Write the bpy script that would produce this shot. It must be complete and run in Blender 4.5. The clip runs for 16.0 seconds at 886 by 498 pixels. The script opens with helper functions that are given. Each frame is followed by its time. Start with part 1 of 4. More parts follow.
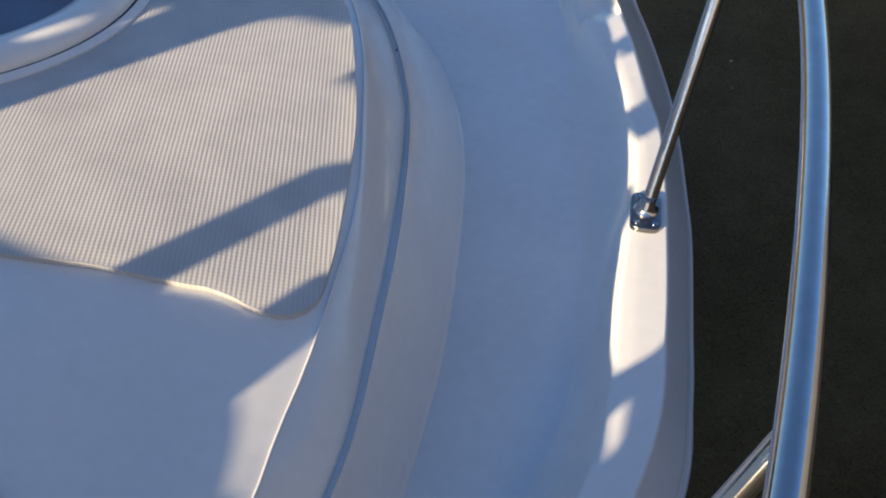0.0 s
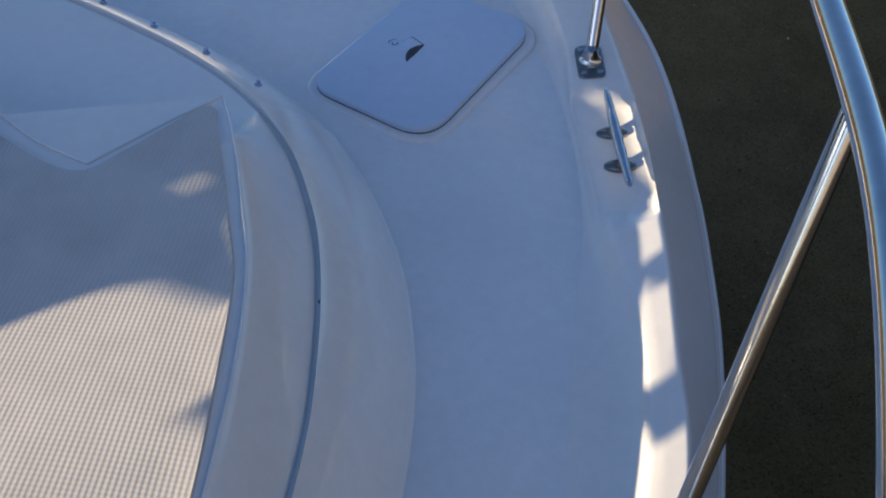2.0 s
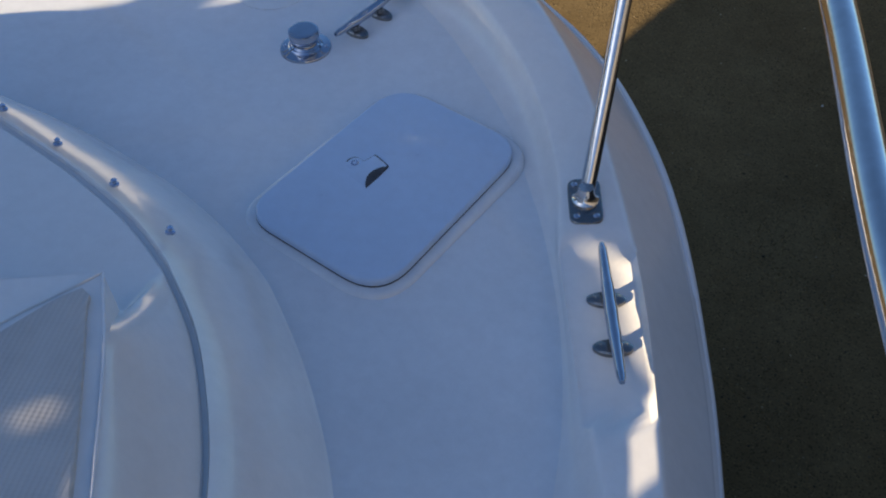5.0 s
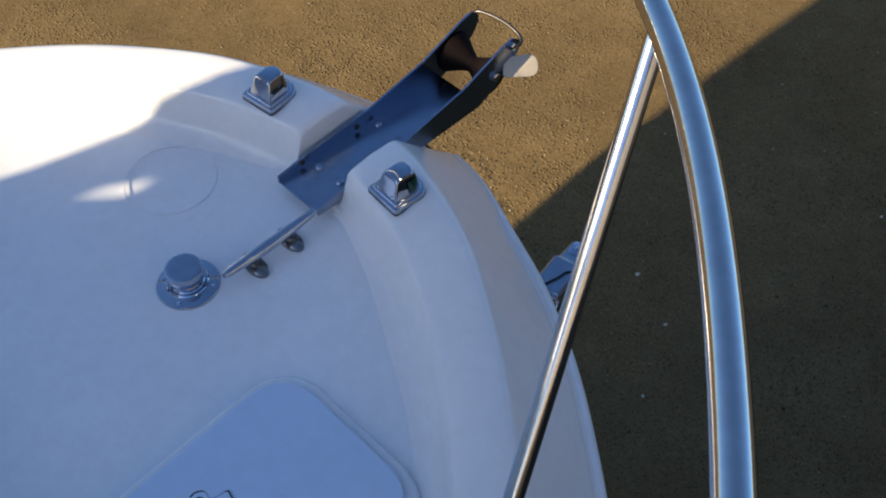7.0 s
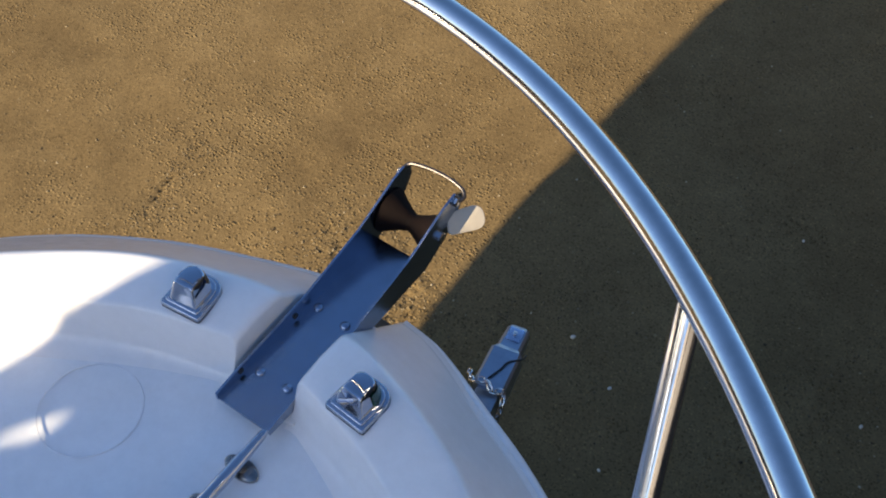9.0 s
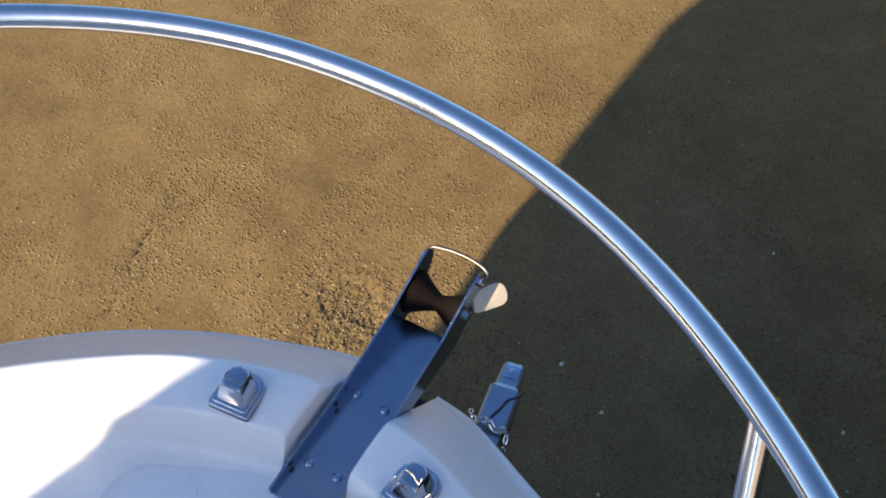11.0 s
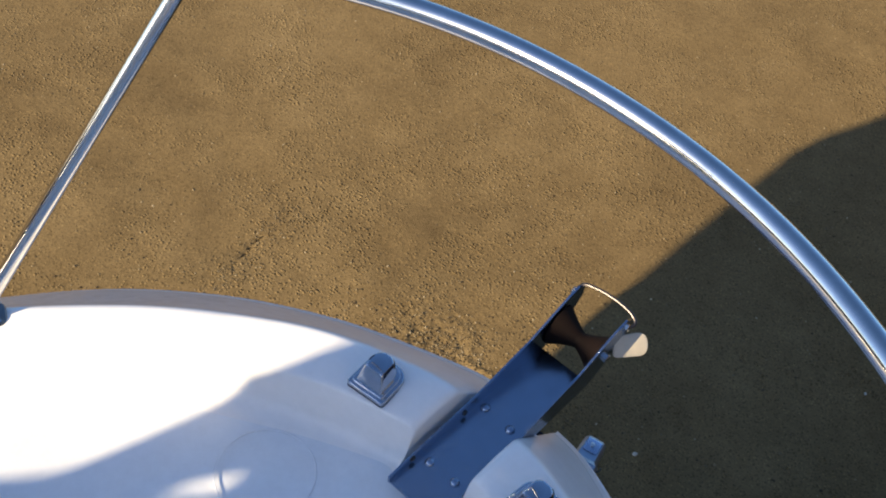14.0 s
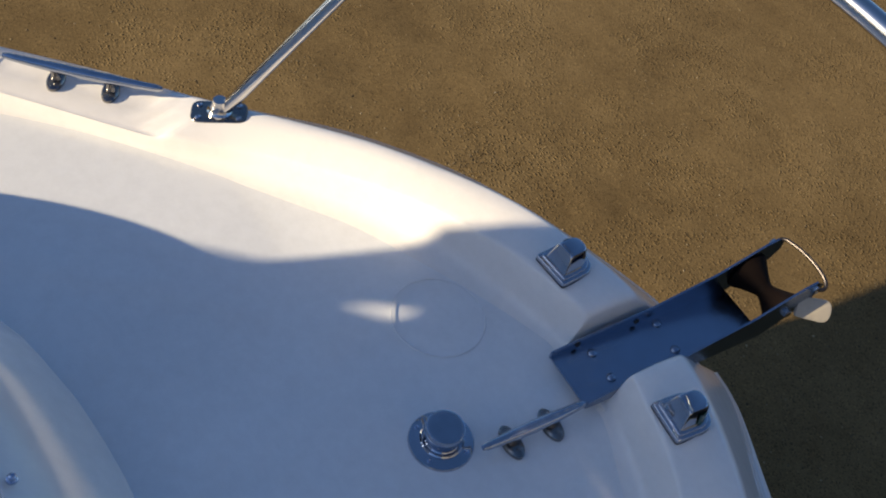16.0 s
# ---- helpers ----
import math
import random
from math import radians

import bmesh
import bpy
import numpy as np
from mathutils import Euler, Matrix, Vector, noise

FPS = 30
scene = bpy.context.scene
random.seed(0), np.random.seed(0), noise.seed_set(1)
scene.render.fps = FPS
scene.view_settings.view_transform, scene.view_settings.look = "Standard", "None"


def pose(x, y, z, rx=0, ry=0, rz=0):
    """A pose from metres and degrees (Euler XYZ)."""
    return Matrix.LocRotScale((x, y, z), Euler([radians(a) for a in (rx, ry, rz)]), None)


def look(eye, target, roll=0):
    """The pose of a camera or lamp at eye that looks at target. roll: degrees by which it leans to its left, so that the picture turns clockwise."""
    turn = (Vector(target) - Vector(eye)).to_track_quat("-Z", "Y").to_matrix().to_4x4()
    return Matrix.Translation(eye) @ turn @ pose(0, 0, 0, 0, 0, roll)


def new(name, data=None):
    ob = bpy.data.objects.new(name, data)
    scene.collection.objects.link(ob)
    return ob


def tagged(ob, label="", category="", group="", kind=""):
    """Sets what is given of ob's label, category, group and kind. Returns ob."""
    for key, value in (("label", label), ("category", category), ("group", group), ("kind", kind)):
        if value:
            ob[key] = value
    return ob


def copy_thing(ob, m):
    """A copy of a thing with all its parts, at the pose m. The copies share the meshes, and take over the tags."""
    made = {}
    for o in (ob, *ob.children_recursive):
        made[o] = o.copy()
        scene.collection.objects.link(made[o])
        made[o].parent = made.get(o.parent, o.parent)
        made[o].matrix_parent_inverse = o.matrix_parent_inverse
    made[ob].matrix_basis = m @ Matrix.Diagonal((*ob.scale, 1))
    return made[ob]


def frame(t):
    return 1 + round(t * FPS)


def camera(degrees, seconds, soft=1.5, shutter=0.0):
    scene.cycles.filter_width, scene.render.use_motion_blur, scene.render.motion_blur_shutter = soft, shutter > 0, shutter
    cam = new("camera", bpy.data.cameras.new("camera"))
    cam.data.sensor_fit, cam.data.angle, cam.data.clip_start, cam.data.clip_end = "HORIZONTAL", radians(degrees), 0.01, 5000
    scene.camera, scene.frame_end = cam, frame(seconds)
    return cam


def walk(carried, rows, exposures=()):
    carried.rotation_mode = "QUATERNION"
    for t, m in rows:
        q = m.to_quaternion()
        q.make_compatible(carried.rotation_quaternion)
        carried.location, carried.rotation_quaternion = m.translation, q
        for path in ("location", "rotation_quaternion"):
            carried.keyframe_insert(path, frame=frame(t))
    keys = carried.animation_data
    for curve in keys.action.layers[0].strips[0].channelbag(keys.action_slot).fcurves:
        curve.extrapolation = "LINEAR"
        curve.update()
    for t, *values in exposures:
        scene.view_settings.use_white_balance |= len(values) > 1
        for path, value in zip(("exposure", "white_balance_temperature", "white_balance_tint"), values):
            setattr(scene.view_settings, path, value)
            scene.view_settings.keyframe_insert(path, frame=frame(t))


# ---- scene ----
cam = camera(45.0, 16.0, soft=2.0)
PATH = [
    (0, (1.775, -2.796, 3.053), (1.046, -1.586, 1.637), -0.7),
    (0.5, (1.7, -2.565, 2.97), (0.943, -1.347, 1.576), -1.3),
    (1, (1.691, -2.364, 3.021), (0.879, -1.229, 1.589), -2.6),
    (1.5, (1.652, -2.162, 2.965), (0.778, -1.052, 1.55), -3.9),
    (2, (1.555, -1.998, 2.973), (0.688, -0.918, 1.53), -3.3),
    (2.5, (1.471, -1.851, 3.003), (0.61, -0.829, 1.515), -2.9),
    (3, (1.424, -1.763, 3.002), (0.551, -0.765, 1.505), -2.6),
    (5.5, (1.312, -1.435, 2.889), (0.411, -0.368, 1.457), -1.9),
    (6, (1.239, -1.246, 2.947), (0.342, -0.24, 1.47), -1.5),
    (6.5, (1.162, -1.09, 2.954), (0.245, -0.087, 1.486), 0.3),
    (7, (1.033, -0.82, 3.007), (0.129, 0.069, 1.46), 0.1),
    (7.5, (0.931, -0.71, 2.98), (0.04, 0.201, 1.438), 0.5),
    (8, (0.846, -0.675, 2.98), (-0.006, 0.279, 1.443), 0.5),
    (8.5, (0.764, -0.65, 2.991), (-0.033, 0.351, 1.453), 1.1),
    (9, (0.708, -0.619, 3.053), (-0.028, 0.395, 1.495), 0.0),
    (11.5, (0.541, -0.656, 3.211), (-0.107, 0.415, 1.652), -0.0),
    (12, (0.518, -0.68, 3.217), (-0.146, 0.403, 1.672), 1.0),
    (12.5, (0.491, -0.708, 3.215), (-0.194, 0.385, 1.687), 2.6),
    (13, (0.486, -0.739, 3.229), (-0.229, 0.351, 1.712), 3.8),
    (13.5, (0.488, -0.782, 3.192), (-0.273, 0.317, 1.704), 5.9),
    (14, (0.491, -0.832, 3.151), (-0.318, 0.267, 1.689), 8.5),
    (14.5, (0.502, -0.882, 3.127), (-0.353, 0.196, 1.676), 10.5),
    (15, (0.517, -0.954, 3.105), (-0.375, 0.097, 1.657), 13.4),
    (15.5, (0.55, -0.991, 3.078), (-0.385, 0.0, 1.614), 15.1),
    (16, (0.603, -1.024, 3.046), (-0.391, -0.132, 1.557), 16.0),
]
BASE = 1.17
STOPS = [(0, -0.2), (3, -0.24), (5.5, -0.24), (6.5, -0.08), (7.5, 0.08), (9, 0.25), (11.5, 0.48), (12.5, 0.48), (13.5, 0.28), (14, 0.16), (14.5, -0.06), (15.5, -0.46), (16, -0.56)]
walk(cam, [(t, look(eye, target, roll)) for t, eye, target, roll in PATH], [(t, BASE + s) for t, s in STOPS])

# ---- light ----
SUN_SLOPE = 0.41           # height lost per metre that the sunlight travels level
SUN_DIR = Vector((0.262, 0.972, -SUN_SLOPE)).normalized()
world = bpy.data.worlds.new("sky")
scene.world = world
world.use_nodes = True
wn = world.node_tree
wbg = wn.nodes["Background"]
sky = wn.nodes.new("ShaderNodeTexSky")
sky.sky_type = "NISHITA"
sky.sun_disc = False
sky.ozone_density = 6.0
sky.dust_density = 1.2
sky.sun_elevation = math.atan(SUN_SLOPE)
sky.sun_rotation = math.atan2(-SUN_DIR.x, -SUN_DIR.y)
wn.links.new(sky.outputs["Color"], wbg.inputs["Color"])
wbg.inputs["Strength"].default_value = 0.094
sun_data = bpy.data.lights.new("sun", "SUN")
sun_data.energy = 5.2
sun_data.angle = radians(0.42)
sun_data.color = (1.0, 0.805, 0.54)
sun = new("sun", sun_data)
sun.matrix_world = look((-3, -10, 8), Vector((-3, -10, 8)) + SUN_DIR)

# ---- materials ----
def material(name):
    m = bpy.data.materials.new(name)
    m.use_nodes = True
    nt = m.node_tree
    return m, nt, nt.nodes["Principled BSDF"]


def node(nt, kind, **values):
    n = nt.nodes.new(kind)
    for key, value in values.items():
        n.inputs[key.replace("_", " ")].default_value = value
    return n


def coords(nt):
    return nt.nodes.new("ShaderNodeTexCoord").outputs["Object"]


def noise_tex(nt, vec, scale, detail=4.0, rough=0.55):
    n = node(nt, "ShaderNodeTexNoise", Scale=scale, Detail=detail, Roughness=rough)
    nt.links.new(vec, n.inputs["Vector"])
    return n.outputs["Fac"]


def ramp(nt, fac, stops):
    r = nt.nodes.new("ShaderNodeValToRGB")
    while len(r.color_ramp.elements) < len(stops):
        r.color_ramp.elements.new(0.5)
    for e, (p, c) in zip(r.color_ramp.elements, stops):
        e.position = p
        e.color = (*c, 1.0) if len(c) == 3 else c
    nt.links.new(fac, r.inputs["Fac"])
    return r.outputs["Color"]


def bump(nt, height, strength, distance, normal=None):
    b = node(nt, "ShaderNodeBump", Strength=strength, Distance=distance)
    nt.links.new(height, b.inputs["Height"])
    if normal:
        nt.links.new(normal, b.inputs["Normal"])
    return b.outputs["Normal"]


def maths(nt, op, a, b=None, c=None):
    n = nt.nodes.new("ShaderNodeMath")
    n.operation = op
    for i, v in enumerate((a, b, c)):
        if v is None:
            continue
        if isinstance(v, (int, float)):
            n.inputs[i].default_value = v
        else:
            nt.links.new(v, n.inputs[i])
    return n.outputs[0]


def gelcoat(name, colour, rough, dirt=0.06, wave=0.25):
    """Moulded white gelcoat: a little dirt in two sizes, a soft gloss, slight waviness."""
    m, nt, b = material(name)
    v = coords(nt)
    big, small = noise_tex(nt, v, 2.2, 5), noise_tex(nt, v, 38, 6, 0.7)
    mix = maths(nt, "ADD", maths(nt, "MULTIPLY", big, 0.6), maths(nt, "MULTIPLY", small, 0.4))
    dark = tuple(c * (1 - 2.2 * dirt) for c in colour)
    nt.links.new(ramp(nt, mix, [(0.34, dark), (0.6, colour)]), b.inputs["Base Color"])
    rr = node(nt, "ShaderNodeMapRange", To_Min=rough * 0.75, To_Max=rough * 1.5)
    nt.links.new(small, rr.inputs["Value"])
    nt.links.new(rr.outputs["Result"], b.inputs["Roughness"])
    b.inputs["Specular IOR Level"].default_value = 0.4
    b.inputs["Coat Weight"].default_value = 0.35
    b.inputs["Coat Roughness"].default_value = 0.05
    nt.links.new(bump(nt, noise_tex(nt, v, 7, 2), wave, 0.002), b.inputs["Normal"])
    return m


def steel(name, colour, rough, scratch=0.1):
    m, nt, b = material(name)
    v = coords(nt)
    b.inputs["Metallic"].default_value = 1.0
    n1 = noise_tex(nt, v, 30, 6, 0.7)
    nt.links.new(ramp(nt, n1, [(0.3, tuple(c * 0.86 for c in colour)), (0.65, colour)]), b.inputs["Base Color"])
    rr = node(nt, "ShaderNodeMapRange", To_Min=rough * 0.75, To_Max=rough * 1.4)
    nt.links.new(noise_tex(nt, v, 110, 4), rr.inputs["Value"])
    nt.links.new(rr.outputs["Result"], b.inputs["Roughness"])
    nt.links.new(bump(nt, noise_tex(nt, v, 240, 3), scratch, 0.0004), b.inputs["Normal"])
    return m


def plain(name, colour, rough, grain=60, depth=0.0006, spread=0.25, metal=0.0):
    m, nt, b = material(name)
    v = coords(nt)
    n1 = noise_tex(nt, v, grain, 5, 0.65)
    nt.links.new(ramp(nt, n1, [(0.3, tuple(c * (1 - spread) for c in colour)), (0.7, tuple(min(1, c * (1 + spread)) for c in colour))]), b.inputs["Base Color"])
    b.inputs["Roughness"].default_value = rough
    b.inputs["Metallic"].default_value = metal
    nt.links.new(bump(nt, n1, 0.5, depth), b.inputs["Normal"])
    return m


def tread_material(name, colour, pitch, depth):
    """Moulded non-skid: a fine grid of raised pyramids with dirt in the valleys."""
    m, nt, b = material(name)
    v = coords(nt)
    s = nt.nodes.new("ShaderNodeSeparateXYZ")
    nt.links.new(v, s.inputs[0])
    k = 2 * math.pi / pitch
    wa = maths(nt, "SINE", maths(nt, "MULTIPLY", maths(nt, "ADD", s.outputs["X"], maths(nt, "MULTIPLY", s.outputs["Y"], 0.62)), k * 0.85))
    wb = maths(nt, "SINE", maths(nt, "MULTIPLY", maths(nt, "SUBTRACT", s.outputs["Y"], maths(nt, "MULTIPLY", s.outputs["X"], 0.62)), k * 0.85))
    h = maths(nt, "ADD", maths(nt, "MULTIPLY", wa, 0.5), maths(nt, "MULTIPLY", wb, 0.17))
    n1 = noise_tex(nt, v, 9, 5)
    tone = maths(nt, "ADD", maths(nt, "MULTIPLY", h, 0.12), n1)
    nt.links.new(ramp(nt, tone, [(0.25, tuple(c * 0.8 for c in colour)), (0.62, colour)]), b.inputs["Base Color"])
    b.inputs["Roughness"].default_value = 0.5
    nt.links.new(bump(nt, h, 1.0, depth), b.inputs["Normal"])
    return m


WHITE = gelcoat("white_gelcoat", (0.785, 0.77, 0.745), 0.16, 0.05, 0.12)
DECK = gelcoat("deck_gelcoat", (0.745, 0.765, 0.775), 0.11, 0.06, 0.15)
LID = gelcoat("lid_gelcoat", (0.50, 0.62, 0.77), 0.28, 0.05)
# hull sides are unseen; dark so that less light bounces onto the ground
HULL = gelcoat("hull_gelcoat", (0.02, 0.028, 0.06), 0.12)
TREAD = tread_material("moulded_tread", (0.53, 0.505, 0.475), 0.0066, 0.00036)
STEEL = steel("polished_steel", (0.64, 0.62, 0.6), 0.11)
SATIN = steel("satin_steel", (0.47, 0.54, 0.68), 0.24)
BRUSHED = steel("brushed_steel", (0.34, 0.39, 0.48), 0.22, 0.02)
DULL = steel("dull_steel", (0.1, 0.09, 0.085), 0.35)
CHROME = steel("chrome", (0.46, 0.49, 0.55), 0.03, 0.015)
GALV = steel("galvanised_steel", (0.36, 0.41, 0.48), 0.34, 0.4)
RUBBER = plain("black_rubber", (0.02, 0.018, 0.016), 0.55)
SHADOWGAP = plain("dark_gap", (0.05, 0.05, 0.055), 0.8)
VINYL = plain("white_vinyl", (0.74, 0.73, 0.72), 0.4, 40, 0.0003, 0.06)
# dark cover of the unseen sheets that only cast shade
BLOCKER = plain("navy_blocker", (0.03, 0.04, 0.08), 0.9, 300)
ACRYLIC = plain("smoked_acrylic", (0.10, 0.13, 0.19), 0.12, 12, 0.0, 0.15)
CREAM = plain("pale_cream", (0.50, 0.45, 0.36), 0.55, 40, 0.0004, 0.08)
BROWN = plain("brown_roller_rubber", (0.006, 0.003, 0.002), 0.75)
BROWN.node_tree.nodes["Principled BSDF"].inputs["Specular IOR Level"].default_value = 0.12
RED = plain("red_plastic", (0.62, 0.05, 0.06), 0.35)


def gravel_ground():
    """Compacted gravel: a sandy binder packed with small stones, dark grit and pale chips."""
    m, nt, b = material("compacted_gravel")
    v = coords(nt)
    big, mid, fine = noise_tex(nt, v, 0.9, 6), noise_tex(nt, v, 5.5, 7, 0.66), noise_tex(nt, v, 60, 8, 0.8)
    warp = nt.nodes.new("ShaderNodeVectorMath")
    warp.operation = "MULTIPLY_ADD"
    wobble = node(nt, "ShaderNodeTexNoise", Scale=30.0, Detail=2.0)
    nt.links.new(v, wobble.inputs["Vector"])
    nt.links.new(wobble.outputs["Color"], warp.inputs[0])
    warp.inputs[1].default_value = (0.012, 0.012, 0.012)
    nt.links.new(v, warp.inputs[2])
    stones = node(nt, "ShaderNodeTexVoronoi", Scale=78.0, Randomness=1.0)
    nt.links.new(warp.outputs[0], stones.inputs["Vector"])
    grit = node(nt, "ShaderNodeTexVoronoi", Scale=210.0)
    nt.links.new(v, grit.inputs["Vector"])
    tone = maths(nt, "ADD", maths(nt, "MULTIPLY", big, 0.36), maths(nt, "ADD", maths(nt, "MULTIPLY", mid, 0.36), maths(nt, "MULTIPLY", fine, 0.28)))
    col = ramp(nt, tone, [(0.34, (0.094, 0.065, 0.031)), (0.5, (0.148, 0.105, 0.05)), (0.68, (0.206, 0.149, 0.073))])
    split = nt.nodes.new("ShaderNodeSeparateColor")
    nt.links.new(grit.outputs["Color"], split.inputs[0])
    chip = ramp(nt, split.outputs[0], [(0.0, (0.22, 0.2, 0.18)), (0.07, (0.4, 0.38, 0.35)), (0.14, (0.9, 0.89, 0.87)), (0.8, (1.08, 1.06, 1.04)), (0.97, (1.25, 1.2, 1.12)), (1.0, (2.0, 1.95, 1.8))])
    mix = nt.nodes.new("ShaderNodeMix")
    mix.data_type, mix.blend_type = "RGBA", "MULTIPLY"
    mix.inputs[0].default_value = 0.6
    nt.links.new(col, mix.inputs[6])
    nt.links.new(chip, mix.inputs[7])
    nt.links.new(mix.outputs[2], b.inputs["Base Color"])
    b.inputs["Roughness"].default_value = 1.0
    b.inputs["Specular IOR Level"].default_value = 0.04
    # stones stand out in patches and are trodden flat between them
    patch = node(nt, "ShaderNodeMapRange", From_Min=0.42, From_Max=0.72, To_Min=0.06, To_Max=1.0)
    nt.links.new(noise_tex(nt, v, 2.6, 5, 0.6), patch.inputs["Value"])
    pick = nt.nodes.new("ShaderNodeSeparateColor")
    nt.links.new(stones.outputs["Color"], pick.inputs[0])
    proud = node(nt, "ShaderNodeMapRange", From_Min=0.35, From_Max=1.0, To_Min=0.1, To_Max=1.0)
    nt.links.new(pick.outputs[1], proud.inputs["Value"])
    dome = maths(nt, "MAXIMUM", maths(nt, "SUBTRACT", 0.55, stones.outputs["Distance"]), 0.0)
    lump = maths(nt, "MULTIPLY", maths(nt, "MULTIPLY", dome, proud.outputs["Result"]), patch.outputs["Result"])
    n0 = bump(nt, mid, 0.25, 0.014)
    n2 = bump(nt, lump, 1.0, 0.024, n0)
    nt.links.new(bump(nt, fine, 0.5, 0.0018, n2), b.inputs["Normal"])
    return m


GRAVEL = gravel_ground()


def pebble_material():
    m, nt, b = material("loose_stones")
    geo = nt.nodes.new("ShaderNodeNewGeometry")
    nt.links.new(ramp(nt, geo.outputs["Random Per Island"], [(0.0, (0.035, 0.026, 0.016)), (0.3, (0.09, 0.066, 0.036)), (0.75, (0.15, 0.115, 0.064)), (0.97, (0.2, 0.158, 0.094)), (1.0, (0.34, 0.285, 0.19))]), b.inputs["Base Color"])
    b.inputs["Roughness"].default_value = 0.9
    b.inputs["Specular IOR Level"].default_value = 0.15
    nt.links.new(bump(nt, noise_tex(nt, coords(nt), 300, 3), 0.4, 0.001), b.inputs["Normal"])
    return m


STONES = pebble_material()
FEET = steel("weathered_steel", (0.26, 0.25, 0.24), 0.22, 0.4)


# ---- mesh helpers ----
def mesh_of(name, bm, mat, smooth=True):
    bmesh.ops.recalc_face_normals(bm, faces=bm.faces)
    me = bpy.data.meshes.new(name)
    bm.to_mesh(me)
    bm.free()
    me.materials.append(mat)
    if smooth:
        me.shade_smooth()
        me.set_sharp_from_angle(angle=radians(38))
    return me


def part(name, bm, mat, parent=None, label="", smooth=True):
    ob = new(name, mesh_of(name, bm, mat, smooth))
    if parent:
        ob.parent = parent
    if label:
        ob["label"] = label
    return ob


def thing(name, label, category, group="", kind="", at=None):
    ob = tagged(new(name), label, category, group, kind)
    ob.empty_display_size = 0.05
    if at is not None:
        ob.matrix_world = at
    return ob


def catmull(points, n):
    """n points evenly along a smooth curve through the given ones."""
    p = [Vector(q) for q in points]
    p = [2 * p[0] - p[1], *p, 2 * p[-1] - p[-2]]
    fine = []
    for i in range(1, len(p) - 2):
        a, b, c, d = p[i - 1:i + 3]
        for k in range(24):
            u = k / 24
            fine.append(0.5 * (2 * b + (c - a) * u + (2 * a - 5 * b + 4 * c - d) * u * u + (3 * b - a - 3 * c + d) * u ** 3))
    fine.append(p[-2])
    at = [0.0]
    for a, b in zip(fine, fine[1:]):
        at.append(at[-1] + (b - a).length)
    out, j = [], 0
    for k in range(n):
        s = at[-1] * k / (n - 1)
        while j < len(at) - 2 and at[j + 1] < s:
            j += 1
        u = (s - at[j]) / max(1e-9, at[j + 1] - at[j])
        out.append(fine[j].lerp(fine[j + 1], min(1, max(0, u))))
    return out


def sheet(bm, rows, close=False):
    """Quads between rows of points of equal length."""
    vs = [[bm.verts.new(p) for p in row] for row in rows]
    for a, b in zip(vs, vs[1:]):
        for i in range(len(a) - 1 + close):
            j = (i + 1) % len(a)
            q = [a[i], a[j], b[j], b[i]]
            bm.faces.new(q)
    return vs


def tube(bm, path, radius, sides=16, caps=True, ends=None):
    """A round bar along a path; radius may be a list."""
    n = len(path)
    path = [Vector(p) for p in path]
    rad = radius if isinstance(radius, (list, tuple)) else [radius] * n
    t0 = (path[1] - path[0]).normalized()
    side = t0.orthogonal().normalized()
    rings = []
    for i, p in enumerate(path):
        t = (path[min(n - 1, i + 1)] - path[max(0, i - 1)]).normalized()
        side = (side - t * side.dot(t)).normalized()
        up = t.cross(side)
        rings.append([p + rad[i] * (math.cos(a) * side + math.sin(a) * up) for a in (2 * math.pi * k / sides for k in range(sides))])
    vs = sheet(bm, rings, True)
    if caps:
        bm.faces.new(vs[0][::-1])
        bm.faces.new(vs[-1])
    return bm


def lathe(bm, profile, at=(0, 0, 0), sides=40, stretch=(1, 1)):
    """A turned solid from (radius, height) pairs."""
    at = Vector(at)
    rows = [[at + Vector((r * stretch[0] * math.cos(2 * math.pi * k / sides), r * stretch[1] * math.sin(2 * math.pi * k / sides), z)) for k in range(sides)] for r, z in profile]
    vs = sheet(bm, rows, True)
    bm.faces.new(vs[0][::-1])
    bm.faces.new(vs[-1])
    return bm


def outline_rounded(corners, radius, steps=6):
    """A polygon's outline with rounded corners, as 2D points."""
    out = []
    n = len(corners)
    for i in range(n):
        p, a, b = Vector(corners[i]), Vector(corners[i - 1]), Vector(corners[(i + 1) % n])
        r = radius[i] if isinstance(radius, (list, tuple)) else radius
        da, db = (a - p).normalized(), (b - p).normalized()
        half = math.acos(max(-1, min(1, da.dot(db)))) / 2
        cut = min(r / math.tan(half), 0.49 * (a - p).length, 0.49 * (b - p).length)
        for k in range(steps + 1):
            u = k / steps
            out.append((p + da * cut).lerp(p, u).lerp(p.lerp(p + db * cut, u), u))
    return out


def plate(bm, outline, z0, z1, bevel=0.0, lift=None, steps=3):
    """A plate from a 2D outline, with a rounded upper edge. lift(x, y) raises it to a surface."""
    lift = lift or (lambda x, y: 0.0)
    c = Vector((sum(p[0] for p in outline) / len(outline), sum(p[1] for p in outline) / len(outline)))
    rings = [(0.0, z0)]
    for k in range(steps + 1):
        a = k / steps * math.pi / 2
        rings.append((bevel * (1 - math.cos(a)), z1 - bevel * (1 - math.sin(a))))
    rows = []
    for inset, z in rings:
        row = []
        for p in outline:
            d = Vector((p[0], p[1])) - c
            q = c + d * max(0.0, 1 - inset / max(1e-6, d.length))
            row.append((q.x, q.y, z + lift(q.x, q.y)))
        rows.append(row)
    vs = sheet(bm, rows, True)
    bm.faces.new(vs[0][::-1])
    bm.faces.new(vs[-1])
    return bm


